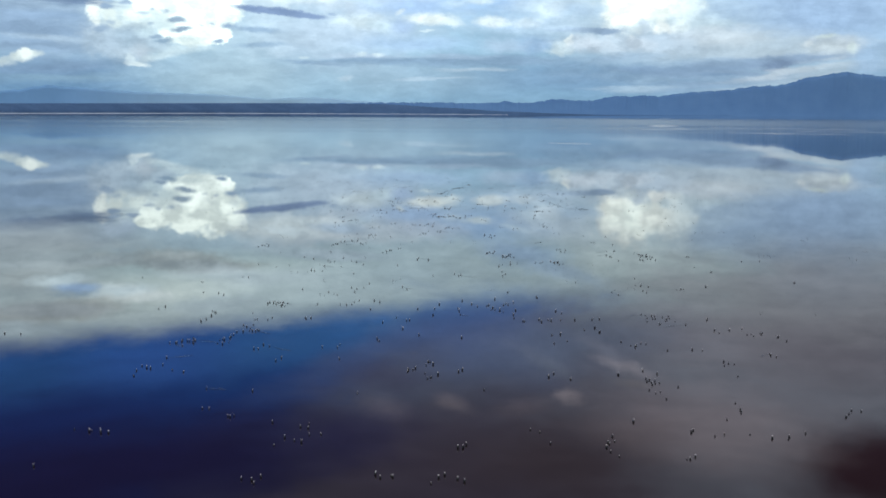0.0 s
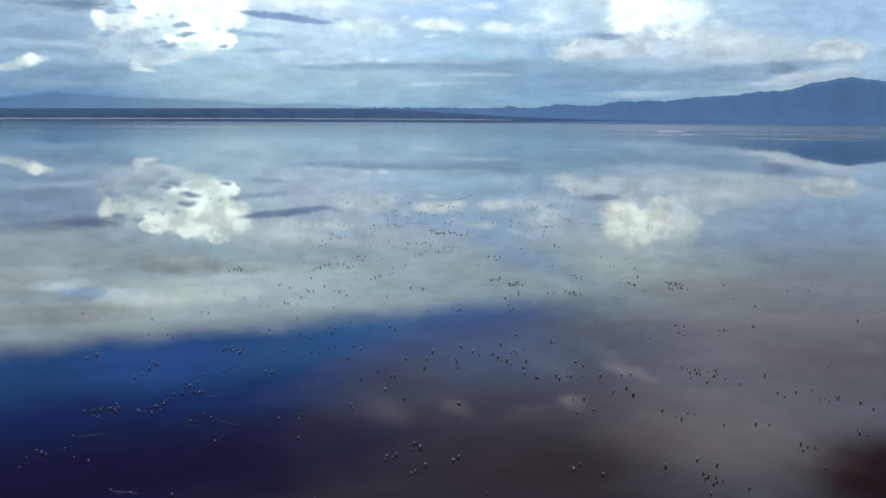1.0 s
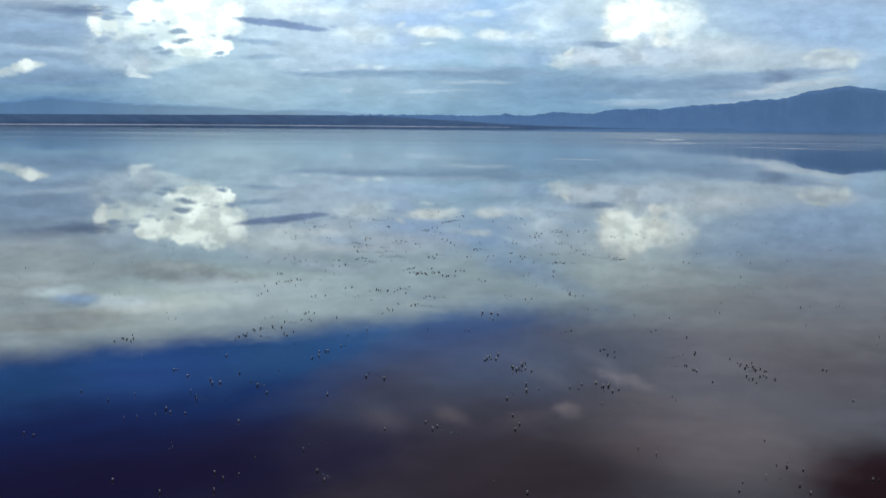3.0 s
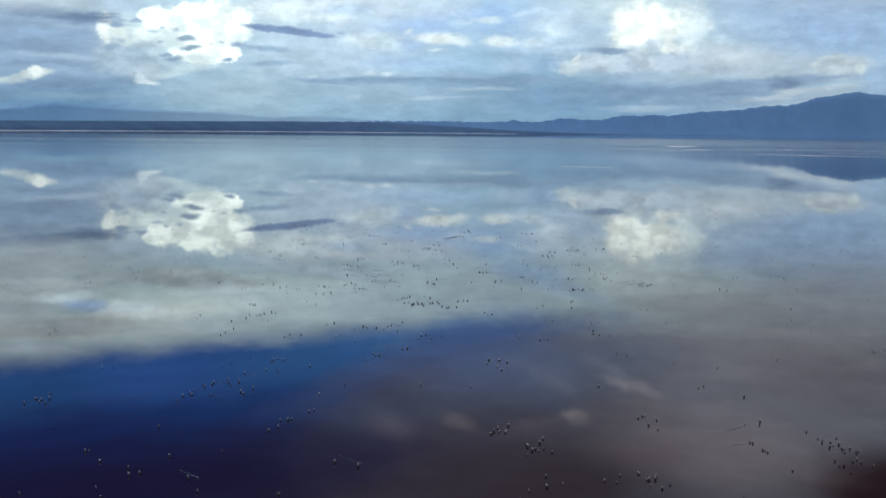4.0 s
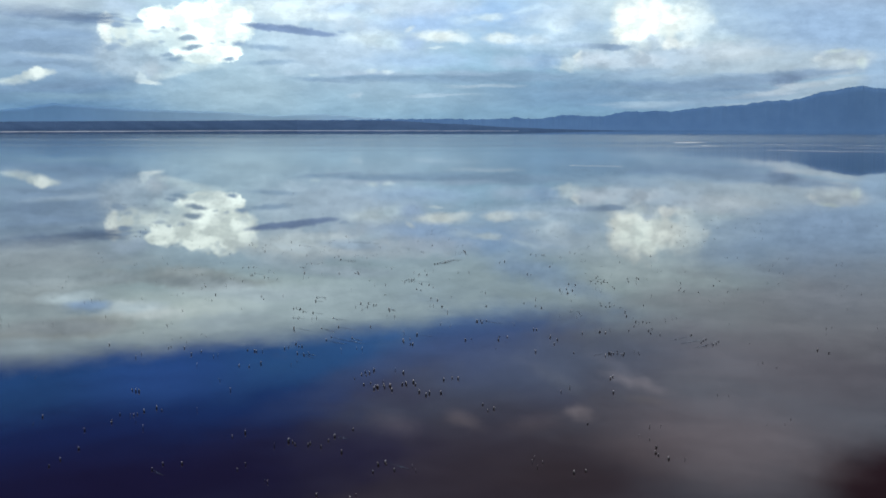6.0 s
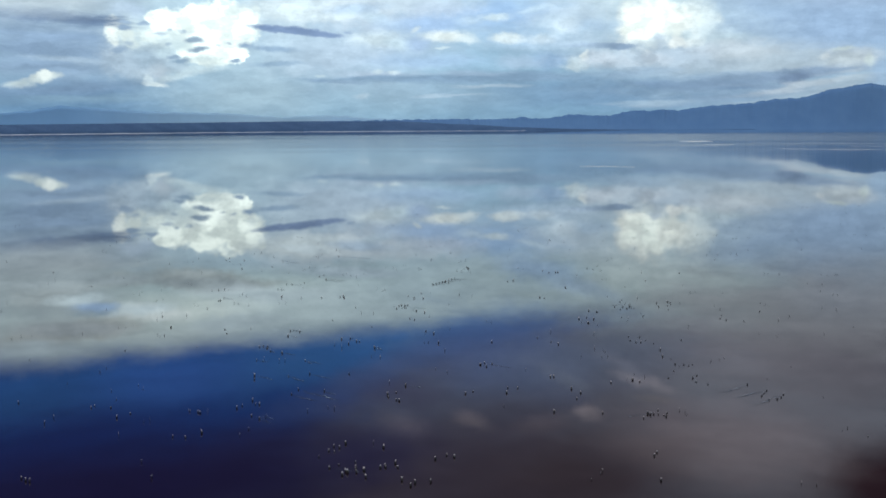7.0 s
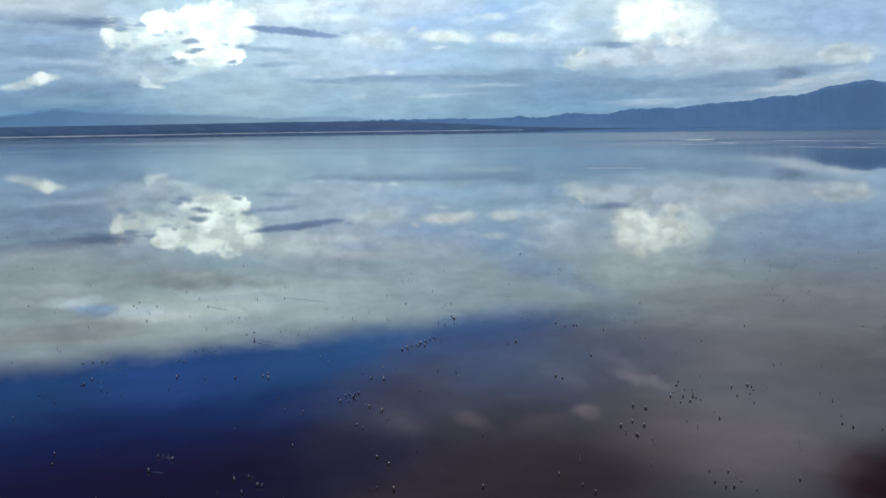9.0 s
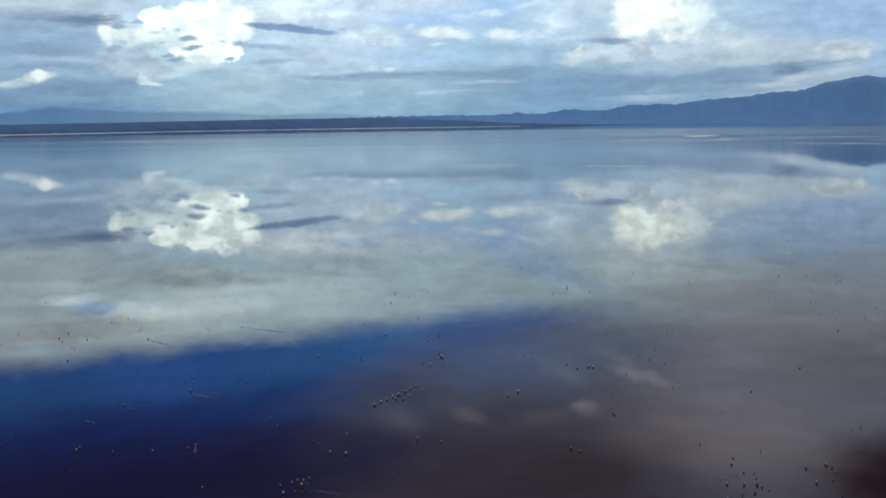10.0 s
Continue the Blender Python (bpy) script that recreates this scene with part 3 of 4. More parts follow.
# lit edges and dark keel of the cap
cloud(20.68, 4.90, 2.53, 1.26, 0, 0.9, (0.342, 0.503, 0.723), 0.55, 'fine', 0.15, 0.5)
cloud(15.39, 2.58, 1.48, 0.23, 0, 0.75, (0.262, 0.381, 0.527), 0.8, 'streak', 0.25, 0.7)
cloud(18.22, 2.07, 2.32, 0.20, 8, 0.75, (0.479, 0.571, 0.651), 0.7, 'streak', 0.25, 0.7)
cloud(15.70, 2.09, 1.54, 0.12, 0, 0.75, (0.254, 0.371, 0.521), 0.8, 'streak', 0.2, 0.7)
cloud(20.48, 3.39, 1.24, 0.42, 0, 0.85, (0.521, 0.617, 0.658), 0.6, 'fine', 0.3, 0.8)
cloud(19.29, 2.81, 1.75, 0.11, 4, 0.6, (0.238, 0.342, 0.479), 0.9, 'small', 0.2, 0.6)
cloud(18.01, 2.54, 0.78, 0.20, 8, 0.6, (0.195, 0.287, 0.429), 0.95, 'small', 0.2, 0.6)
cloud(20.27, 3.90, 0.48, 0.10, 5, 0.7, (0.593, 0.723, 0.730), 0.7, 'small', 0.2, 0.7)
cloud(19.42, 3.52, 0.24, 0.17, 0, 0.8, (0.578, 0.665, 0.708), 0.6, 'heap', 0.2, 0.7)
cloud(21.50, 3.32, 0.21, 0.28, 0, 0.75, (0.574, 0.700, 0.708), 0.7, 'small', 0.25, 0.8)
next_group()
# streaks and gaps of the deck overhead
cloud(-21.81, 6.57, 3.37, 0.75, 0, 0.85, (0.434, 0.522, 0.590), 0.8, 'even', 0.15, 0.6)
cloud(-21.60, 8.32, 3.25, 2.16, 0, 0.85, (0.590, 0.737, 0.816), 0.75, 'even', 0.15, 0.5)
cloud(-21.61, 8.52, 2.44, 0.58, -3, 0.8, (0.661, 0.808, 0.869), 0.6, 'even', 0.2, 0.6)
cloud(-20.02, 8.74, 1.39, 0.26, -3, 0.7, (1.021, 1.293, 1.412), 0.75, 'fine', 0.2, 0.7)
cloud(-16.58, 9.45, 1.33, 0.30, -4, 0.75, (1.154, 1.456, 1.588), 0.75, 'fine', 0.2, 0.7)
cloud(-21.58, 7.88, 1.63, 0.17, 3, 0.8, (0.736, 0.903, 0.980), 0.7, 'streak', 0.2, 0.7)
cloud(-19.11, 9.19, 0.95, 0.20, 2, 0.8, (0.568, 0.854, 1.269), 0.85, 'small', 0.2, 0.7)
cloud(-20.43, 10.26, 2.99, 0.41, 3, 0.6, (0.592, 0.705, 0.774), 0.95, 'small', 0.2, 0.6)
cloud(-22.51, 11.05, 1.89, 0.34, 4, 0.8, (0.755, 0.959, 1.077), 0.85, 'streak', 0.2, 0.6)
cloud(-17.83, 7.84, 1.48, 0.24, 0, 0.65, (0.536, 0.672, 0.745), 0.9, 'small', 0.25, 0.6)
cloud(-13.48, 8.18, 2.81, 0.30, 3, 0.6, (0.496, 0.617, 0.676), 0.95, 'small', 0.25, 0.6)
cloud(-14.27, 7.77, 1.24, 0.24, 0, 0.8, (0.612, 0.738, 0.783), 0.7, 'fine', 0.2, 0.7)
next_group()
cloud(-5.72, 7.80, 2.63, 0.28, 3, 0.65, (0.577, 0.750, 0.875), 0.9, 'small', 0.25, 0.6)
cloud(-5.09, 6.38, 1.55, 0.25, 4, 0.7, (0.514, 0.694, 0.882), 0.85, 'small', 0.25, 0.6)
cloud(-8.17, 6.45, 1.53, 0.21, 8, 0.8, (0.806, 0.997, 1.102), 0.7, 'fine', 0.2, 0.7)
cloud(-10.64, 8.86, 3.63, 0.37, 3, 0.85, (0.932, 1.161, 1.287), 0.6, 'even', 0.2, 0.7)
cloud(4.58, 7.65, 1.87, 0.56, 8, 0.8, (0.409, 0.612, 0.885), 0.7, 'fine', 0.2, 0.7)
cloud(7.08, 8.68, 1.85, 0.37, 10, 0.85, (0.504, 0.722, 0.984), 0.6, 'fine', 0.2, 0.7)
cloud(6.24, 5.46, 0.62, 0.37, 0, 0.8, (0.783, 0.963, 1.086), 0.6, 'fine', 0.25, 0.7)
cloud(5.46, 4.61, 2.77, 0.43, 0, 0.85, (0.583, 0.765, 0.950), 0.5, 'fine', 0.25, 0.7)
cloud(2.61, 12.77, 3.47, 1.53, 6, 0.9, (0.159, 0.280, 0.662), 0.6, 'even', 0.1, 0.5)
cloud(-4.18, 13.31, 4.40, 0.73, -20, 0.9, (0.157, 0.266, 0.599), 0.65, 'even', 0.1, 0.5)
cloud(-15.22, 13.26, 3.54, 1.18, 0, 0.9, (0.078, 0.250, 0.979), 0.45, 'even', 0.1, 0.5)
cloud(20.88, 8.24, 3.28, 1.45, 0, 0.9, (0.362, 0.430, 0.545), 0.5, 'even', 0.1, 0.5)
cloud(6.85, 12.82, 4.67, 1.28, -8, 0.9, (0.314, 0.404, 0.594), 0.5, 'fine', 0.15, 0.6)
cloud(-2.60, 14.48, 1.90, 0.61, 10, 0.9, (0.143, 0.160, 0.307), 0.5, 'fine', 0.2, 0.6)
next_group()
grain = sky.noise(sky.vec("MULTIPLY", place, (0.8, 2.6, 1)), 2.2, 8.0, 0.7, "2D").outputs[0]
layers = sky.mix(1.0, layers, sky.ramp(grain, [(0.3, (0.97, 0.973, 0.975)), (0.7, (1.03, 1.027, 1.025))]), "MULTIPLY")
mottle = sky.noise(sky.vec("MULTIPLY", BENT["fine"], (0.55, 1.9, 1)), 0.85, 9.0, 0.62, "2D").outputs[0]
mottled = sky.mix(1.0, layers, sky.ramp(mottle, [(0.32, (0.905, 0.915, 0.925)), (0.68, (1.085, 1.085, 1.08))]), "MULTIPLY")
layers = sky.mix(sky.smooth(height, 8.0, 14.0, 1.0, 0.25), layers, mottled)
back = sky.node("ShaderNodeBackground", {"Color": layers, "Strength": 1.0})
sky.node("ShaderNodeOutputWorld", {"Surface": back.outputs[0]})

# ---------- sun, veiled by cloud ----------
sun = new("sun", bpy.data.lights.new("sun", "SUN"))
sun.data.energy, sun.data.angle, sun.data.color = 1.4, radians(10), (1.0, 0.95, 0.88)
sun.matrix_world = look((0, 0, 0), (-math.sin(radians(SUN_AZIMUTH)) * math.cos(radians(SUN_ELEVATION)),
                                    -math.cos(radians(SUN_AZIMUTH)) * math.cos(radians(SUN_ELEVATION)),
                                    -math.sin(radians(SUN_ELEVATION))))


# ---------- materials ----------
def material(name):
    """A new material: its graph, its surface node and its place in metres."""
    m = bpy.data.materials.new(name)
    m.use_nodes = True
    g = Graph(m.node_tree)
    return m, g, m.node_tree.nodes["Principled BSDF"], g.node("ShaderNodeTexCoord").outputs["Object"]


def link(g, a, node, key):
    g.tree.links.new(a, node.inputs[key])


def water_material():
    m, g, s, at = material("lake_water")
    murk = g.noise(g.vec("MULTIPLY", at, (0.012, 0.012, 1)), 1.0, 6.0).outputs[0]
    link(g, g.ramp(murk, [(0.3, (0.006, 0.003, 0.003)), (0.7, (0.010, 0.004, 0.004))]), s, "Base Color")
    # glassy near by, ruffled in lanes by the wind towards the far shore
    lanes = g.noise(g.vec("MULTIPLY", at, (0.0022, 0.012, 1)), 1.0, 6.0, 0.6).outputs[0]
    calm = g.ramp(lanes, [(0.45, (0.012,) * 3), (0.62, (0.02,) * 3), (0.75, (0.035,) * 3)])
    ahead = g.node("ShaderNodeSeparateXYZ", {0: at}).outputs[1]
    ruffled = g.ramp(g.noise(g.vec("MULTIPLY", at, (0.0009, 0.006, 1)), 1.0, 5.0).outputs[0],
                     [(0.38, (0.08,) * 3), (0.62, (0.125,) * 3)])
    # belt bounds fit the camera's view: they blur the land's overly tall reflection
    belt = g.math("MULTIPLY", g.smooth(ahead, 240.0, 900.0), g.smooth(ahead, 1900.0, 2500.0, 1.0, 0.0))
    across = g.node("ShaderNodeSeparateXYZ", {0: at}).outputs[0]
    belt = g.math("MULTIPLY", belt, g.smooth(across, -500.0, 150.0, 0.65, 1.0))
    link(g, g.mix(belt, calm, ruffled), s, "Roughness")
    s.inputs["IOR"].default_value = 1.333
    return m


def ground_material(name, low, high, scale):
    m, g, s, at = material(name)
    big = g.noise(at, scale, 6.0).outputs[0]
    fine = g.noise(at, scale * 9, 5.0).outputs[0]
    blend = g.math("ADD", g.math("MULTIPLY", big, 0.65), g.math("MULTIPLY", fine, 0.35))
    link(g, g.ramp(blend, [(0.35, low), (0.65, high)]), s, "Base Color")
    s.inputs["Roughness"].default_value = 0.95
    s.inputs["Specular IOR Level"].default_value = 0.1
    return m


def painted_haze_material(name, clear, veiled):
    """Slopes with distance haze painted into the colour, paler towards the middle of the lake."""
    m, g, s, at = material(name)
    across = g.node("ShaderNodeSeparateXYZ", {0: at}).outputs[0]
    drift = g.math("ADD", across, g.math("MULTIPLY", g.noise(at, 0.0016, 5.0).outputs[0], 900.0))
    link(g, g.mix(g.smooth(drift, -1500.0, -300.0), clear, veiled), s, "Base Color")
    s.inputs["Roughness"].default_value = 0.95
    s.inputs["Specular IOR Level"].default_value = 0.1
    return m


WATER = water_material()
SALT = ground_material("salt_crust", (0.34, 0.37, 0.42), (0.60, 0.63, 0.68), 0.02)
# blue distance haze is painted into the base colours of plain and ranges
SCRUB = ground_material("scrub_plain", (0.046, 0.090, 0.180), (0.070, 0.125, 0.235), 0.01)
FAR_RANGE = painted_haze_material("far_range", (0.165, 0.320, 0.545), (0.330, 0.500, 0.660))
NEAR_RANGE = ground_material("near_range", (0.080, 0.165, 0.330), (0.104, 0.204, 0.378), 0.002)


# ---------- structure: lake, shore, mountains ----------
def mesh_object(name, verts, faces, mat, smooth=False):
    me = bpy.data.meshes.new(name)
    me.from_pydata(verts, [], faces)
    me.materials.append(mat)
    if smooth:
        me.polygons.foreach_set("use_smooth", [True] * len(me.polygons))
    me.update()
    return new(name, me)


def grid_faces(columns, rows):
    return [(i * rows + j, (i + 1) * rows + j, (i + 1) * rows + j + 1, i * rows + j + 1)
            for i in range(columns - 1) for j in range(rows - 1)]


lake = mesh_object("water", [(-9000, -4000, 0), (9000, -4000, 0), (9000, 5200, 0), (-9000, 5200, 0)], [(0, 1, 2, 3)], WATER)
tagged(lake, "still dark soda lake mirroring clouds and a blue gap", "lake", kind="structure")

MID_EYE = Vector((3.0, 60.0, EYE_HEIGHT))


def between(points, x):
    """The height of a polyline at x."""
    xs, ys = zip(*points)
    return float(np.interp(x, xs, ys))


def shore_distance(az):
    """How far ahead the waterline runs, by bearing."""
    return between([(-40, 2000), (-30, 2500), (-23, 3050), (-17, 3700), (-12, 4350), (-8, 4700), (0, 4800), (40, 4800)], az)


def range_mesh(name, skyline, crest, foot, mat, az_from, az_to, steps, jag, label):
    """A mountain range: skyline is (bearing, height in degrees) from the middle of the flight; crest and foot are distances ahead."""
    rows = 12
    verts = []
    for i in range(steps):
        az = az_from + (az_to - az_from) * i / (steps - 1)
        top_y = crest + 20 * noise.noise((az * 0.5, 3.1, 0))
        far = (top_y - MID_EYE.y) / math.cos(radians(az))
        rough = sum(noise.noise((az * k, 7.7, crest)) / k ** 0.7 for k in (3.1, 7.0, 12.0, 22.0, 41.0)) * jag
        top = max(2.0, EYE_HEIGHT + far * math.tan(radians(between(skyline, az) + rough)))
        for j in range(rows):
            f = j / (rows - 2)
            y = foot + (top_y - foot) * f if j < rows - 1 else top_y + 60
            gully = noise.noise((az * 2.2, f * 2.0, 1.0)) + 0.5 * noise.noise((az * 6.5, f * 4.0, 2.0))
            z = top * (f ** 1.25) * (1 + 0.03 * gully * (1 - f) * (f > 0)) if j < rows - 1 else top * 0.8
            x = MID_EYE.x + (y - MID_EYE.y) * math.tan(radians(az))
            verts.append((x, y + 2 * gully * (0 < f < 1), z - 1.5 * (j == 0)))
    ob = mesh_object(name, verts, grid_faces(steps, rows), mat, True)
    return tagged(ob, label, "mountain range", kind="structure")


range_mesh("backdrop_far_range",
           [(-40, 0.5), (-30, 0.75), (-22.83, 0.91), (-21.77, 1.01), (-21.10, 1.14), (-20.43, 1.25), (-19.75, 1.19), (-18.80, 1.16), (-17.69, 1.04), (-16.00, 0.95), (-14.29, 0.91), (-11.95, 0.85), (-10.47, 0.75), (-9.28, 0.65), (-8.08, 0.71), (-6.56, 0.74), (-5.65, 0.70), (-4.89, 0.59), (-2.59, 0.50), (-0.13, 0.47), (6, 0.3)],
           4960, 4930, FAR_RANGE, -40, 4, 520, 0.08, "mountain range beyond the far shore, pale blue haze painted into its colour")
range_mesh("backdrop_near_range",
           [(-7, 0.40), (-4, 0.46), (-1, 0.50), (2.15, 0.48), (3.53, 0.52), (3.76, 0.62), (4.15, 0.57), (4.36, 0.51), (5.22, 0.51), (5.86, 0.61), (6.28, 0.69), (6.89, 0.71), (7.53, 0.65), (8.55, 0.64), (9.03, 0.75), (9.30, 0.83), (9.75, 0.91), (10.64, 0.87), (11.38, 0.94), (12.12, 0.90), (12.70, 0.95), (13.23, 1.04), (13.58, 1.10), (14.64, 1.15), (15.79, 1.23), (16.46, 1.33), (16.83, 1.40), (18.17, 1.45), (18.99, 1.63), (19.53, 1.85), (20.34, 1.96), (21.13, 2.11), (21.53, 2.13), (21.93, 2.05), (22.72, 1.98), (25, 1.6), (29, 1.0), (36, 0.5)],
           4920, 4815, NEAR_RANGE, -7, 36, 1400, 0.10, "forested mountain slope rising from the far shore, blue haze painted into its colour")


def plain_mesh():
    """The low scrub-covered plain behind the waterline, with an uneven canopy edge."""
    rows, steps = 9, 900
    verts = []
    for i in range(steps):
        az = -40 + 56 * i / (steps - 1)
        y0 = shore_distance(az)
        top_y = min(y0 + 160, 4905)
        far = (top_y - MID_EYE.y) / math.cos(radians(az))
        rise = between([(-40, 0.24), (-23, 0.30), (-14, 0.37), (-8, 0.42), (-3, 0.40), (1, 0.26), (4, 0.13), (7, 0.0), (9, -0.08), (11.5, -0.14), (16, -0.15)], az)
        bush = 0.012 * noise.noise((az * 9, 1, 5)) + 0.012 * noise.noise((az * 30, 2, 5))
        top = EYE_HEIGHT + far * math.tan(radians(rise + bush))
        for j in range(rows):
            f = j / (rows - 1)
            y = y0 + (top_y - y0) * f
            lump = noise.noise((az * 14, f * 6, 9)) * 1.2 * (0 < f < 1)
            verts.append((MID_EYE.x + (y - MID_EYE.y) * math.tan(radians(az)), y, 0.4 + (top - 0.4) * f ** 0.6 + lump))
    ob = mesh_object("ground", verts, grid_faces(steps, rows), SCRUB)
    return tagged(ob, "dark scrub-covered low plain along the far shore, blue haze in its colour", "shore", kind="structure")


def beach_mesh():
    """The pale salt crust at the waterline."""
    steps, rows = 700, 4
    verts = []
    for i in range(steps):
        az = -40 + 44 * i / (steps - 1)
        y0 = shore_distance(az)
        wide = (30 - 20 * max(0.0, az / 11)) * between([(-40, 1), (-6, 1), (4, 0.45)], az) + 22 * (az < 3) * noise.noise((az * 0.8, 4, 4)) + 12 * noise.noise((az * 5, 4, 4))
        for j in range(rows):
            y = y0 + 6 - wide * (1 - j / (rows - 1))
            z = (-0.3, 0.55, 0.9, 1.3)[j] * (1 + 0.3 * noise.noise((az * 11, j, 8)))
            verts.append((MID_EYE.x + (y - MID_EYE.y) * math.tan(radians(az)), y, z))
    ob = mesh_object("ground_salt_beach", verts, grid_faces(steps, rows), SALT)
    return tagged(ob, "pale salt crust beach along the waterline", "beach", kind="structure")


plain_mesh()
beach_mesh()


# ---------- marks on the water ----------
def foam_material():
    m, g, s, at = material("foam")
    fleck = g.noise(at, 3.0, 6.0, 0.7).outputs[0]
    link(g, g.ramp(fleck, [(0.35, (0.55, 0.58, 0.60)), (0.65, (0.80, 0.82, 0.82))]), s, "Base Color")
    s.inputs["Roughness"].default_value = 0.6
    return m


def ruffle_material():
    """Water broken into ripples too small to see one by one."""
    m, g, s, at = material("ruffled_water")
    s.inputs["Base Color"].default_value = (0.06, 0.075, 0.105, 1)
    link(g, g.ramp(g.noise(at, 9.0, 4.0).outputs[0], [(0.3, (0.20,) * 3), (0.7, (0.42,) * 3)]), s, "Roughness")
    broken = g.ramp(g.noise(at, 5.0, 5.0, 0.7).outputs[0], [(0.30, (0.25,) * 3), (0.60, (1.0,) * 3)])
    thick = g.node("ShaderNodeAttribute")
    thick.attribute_name = "thick"
    link(g, g.math("MULTIPLY", broken, thick.outputs["Fac"]), s, "Alpha")
    s.inputs["IOR"].default_value = 1.333
    return m


FOAM, RUFFLE = foam_material(), ruffle_material()


def streak(name, a, b, width, high, mat, bow=0.0, pieces=60, seed=0.0):
    """A low ragged ridge of water or foam from a to b, thin at both ends."""
    a, b = Vector((*a, 0)), Vector((*b, 0))
    along = b - a
    side = Vector((-along.y, along.x, 0)).normalized()
    verts, thick, rows = [], [], 7
    for i in range(pieces):
        f = i / (pieces - 1)
        mid = a + along * f + side * (bow * math.sin(math.pi * f) + width * 0.5 * noise.noise((f * 6, seed, 1)))
        wide = width * (0.12 + 0.88 * math.sin(math.pi * min(1.0, f * 1.15)) ** 0.6 if f * 1.15 < 1 else 0.12)
        wide *= 0.75 + 0.5 * noise.noise((f * 17, seed, 2))
        for j in range(rows):
            s = j / (rows - 1) * 2 - 1
            lift = high * (1 - s * s) * (0.7 + 0.6 * noise.noise((f * 40, s * 2, seed)))
            thick.append((1 - s * s) * (0.25 + 0.75 * f) * min(1.0, 8 * (1 - f)))
            verts.append((*(mid + side * (s * wide * 0.5)).xy, 0.004 + max(0.0, lift)))
    origin = Vector((a.x, a.y, 0))
    ob = mesh_object(name, [Vector(v) - origin for v in verts], grid_faces(pieces, rows), mat, True)
    ob.location = origin
    ob.data.attributes.new("thick", "FLOAT", "POINT").data.foreach_set("value", thick)
    return ob


# long foam lines far out; thin right-hand ones imitate light streaks in the mountain's reflection
for i, (ax, ay, bx, by, wide) in enumerate([
        (224, 990, 196, 940, 34.0), (196, 800, 180, 812, 14.0), (44, 411, 60, 404, 2.2),
        (186, 664, 212, 616, 1.6), (204, 640, 240, 606, 1.0), (232, 880, 330, 800, 2.0), (150, 760, 178, 748, 2.0),
        (246, 720, 320, 690, 1.3), (-360, 1180, -205, 1080, 5.0)]):
    ob = streak("foam_line", (ax, ay), (bx, by), wide, 0.05, FOAM, seed=i * 3.3)
    tagged(ob, "thin pale foam line or imitated streak of reflected light on the still lake", "foam", "foam lines on the lake")

# ripple trails on the glassy water: start x, y, end x, y
TRAILS = [
    (-6.05, 137.47, -5.25, 137.14),
    (-3.47, 137.32, -2.99, 136.59),
    (-2.84, 134.34, -1.70, 133.41),
    (-3.82, 133.89, -2.83, 132.63),
    (-2.94, 131.22, -0.68, 129.19),
    (-3.13, 130.35, -1.73, 129.20),
    (-1.71, 130.96, -1.03, 130.32),
    (-5.00, 139.21, -4.24, 138.74),
    (-5.70, 139.68, -5.41, 139.44),
    (-0.14, 140.77, 0.37, 140.28),
    (-0.07, 140.29, 0.46, 139.81),
    (17.98, 131.87, 16.31, 130.36),
    (18.54, 130.73, 16.66, 129.38),
    (19.08, 130.03, 17.18, 128.22),
    (-5.99, 167.31, -4.27, 166.00),
    (-5.89, 166.68, -4.41, 165.22),
    (-6.55, 182.02, -3.29, 180.08),
    (-11.32, 178.82, -9.45, 177.01),
    (-9.91, 44.30, -8.90, 44.13),
    (-13.06, 49.93, -11.80, 50.42),
    (-7.27, 98.40, -6.39, 98.05),
    (-8.38, 96.48, -7.78, 96.41),
    (-8.00, 94.13, -7.38, 93.84),
    (9.88, 96.39, 9.18, 95.62),
]
# eight side by side, in one slanting line
TRAILS += [(2.72 + 0.24 * k, 163.86 + 0.45 * k, 3.11 + 0.24 * k, 163.25 + 0.44 * k) for k in range(8)]
rng = random.Random(4)
for i, (ax, ay, bx, by) in enumerate(TRAILS):
    ob = streak("ripple_trail", (ax, ay), (bx, by), rng.uniform(0.16, 0.30), 0.015, RUFFLE, rng.uniform(-0.08, 0.08), 30, i * 1.7)
    tagged(ob, "short trail of broken ripples on the glassy lake", "ripples", "ripple trails on the lake")


# ---------- bird stand-ins, shaped like splashes ---
def lump(bm, at, radius, squash, seed):
    """One uneven lump added to a bmesh."""
    made = bmesh.ops.create_icosphere(bm, subdivisions=1, radius=radius)
    for v in made["verts"]:
        v.co *= 1 + 0.35 * noise.noise(v.co * (2.2 / radius) + Vector((seed, 0, 0)))
        v.co.z *= squash
        v.co += Vector(at)


def bird_meshes(seed, drops):
    """A stand-in for a bird: dark crown for its reflection, pale cap for its body."""
    r = random.Random(seed)
    crown, cap = bmesh.new(), bmesh.new()
    for k in range(5):
        a = k * 1.26 + r.uniform(-0.3, 0.3)
        lump(crown, (0.035 * math.cos(a), 0.035 * math.sin(a), r.uniform(0.03, 0.08)), r.uniform(0.026, 0.042), 1.7, seed + k)
    lump(crown, (0, 0, 0.01), 0.07, 0.35, seed)
    lump(cap, (r.uniform(-0.02, 0.02), r.uniform(-0.02, 0.02), 0.165), drops, r.uniform(0.9, 1.3), seed + 9)
    out = []
    for name, bm, mat in (("crown", crown, BIRD_DARK), ("cap", cap, BIRD_PALE)):
        me = bpy.data.meshes.new(name)
        bm.to_mesh(me)
        bm.free()
        me.materials.append(mat)
        me.polygons.foreach_set("use_smooth", [True] * len(me.polygons))
        out.append(me)
    return out


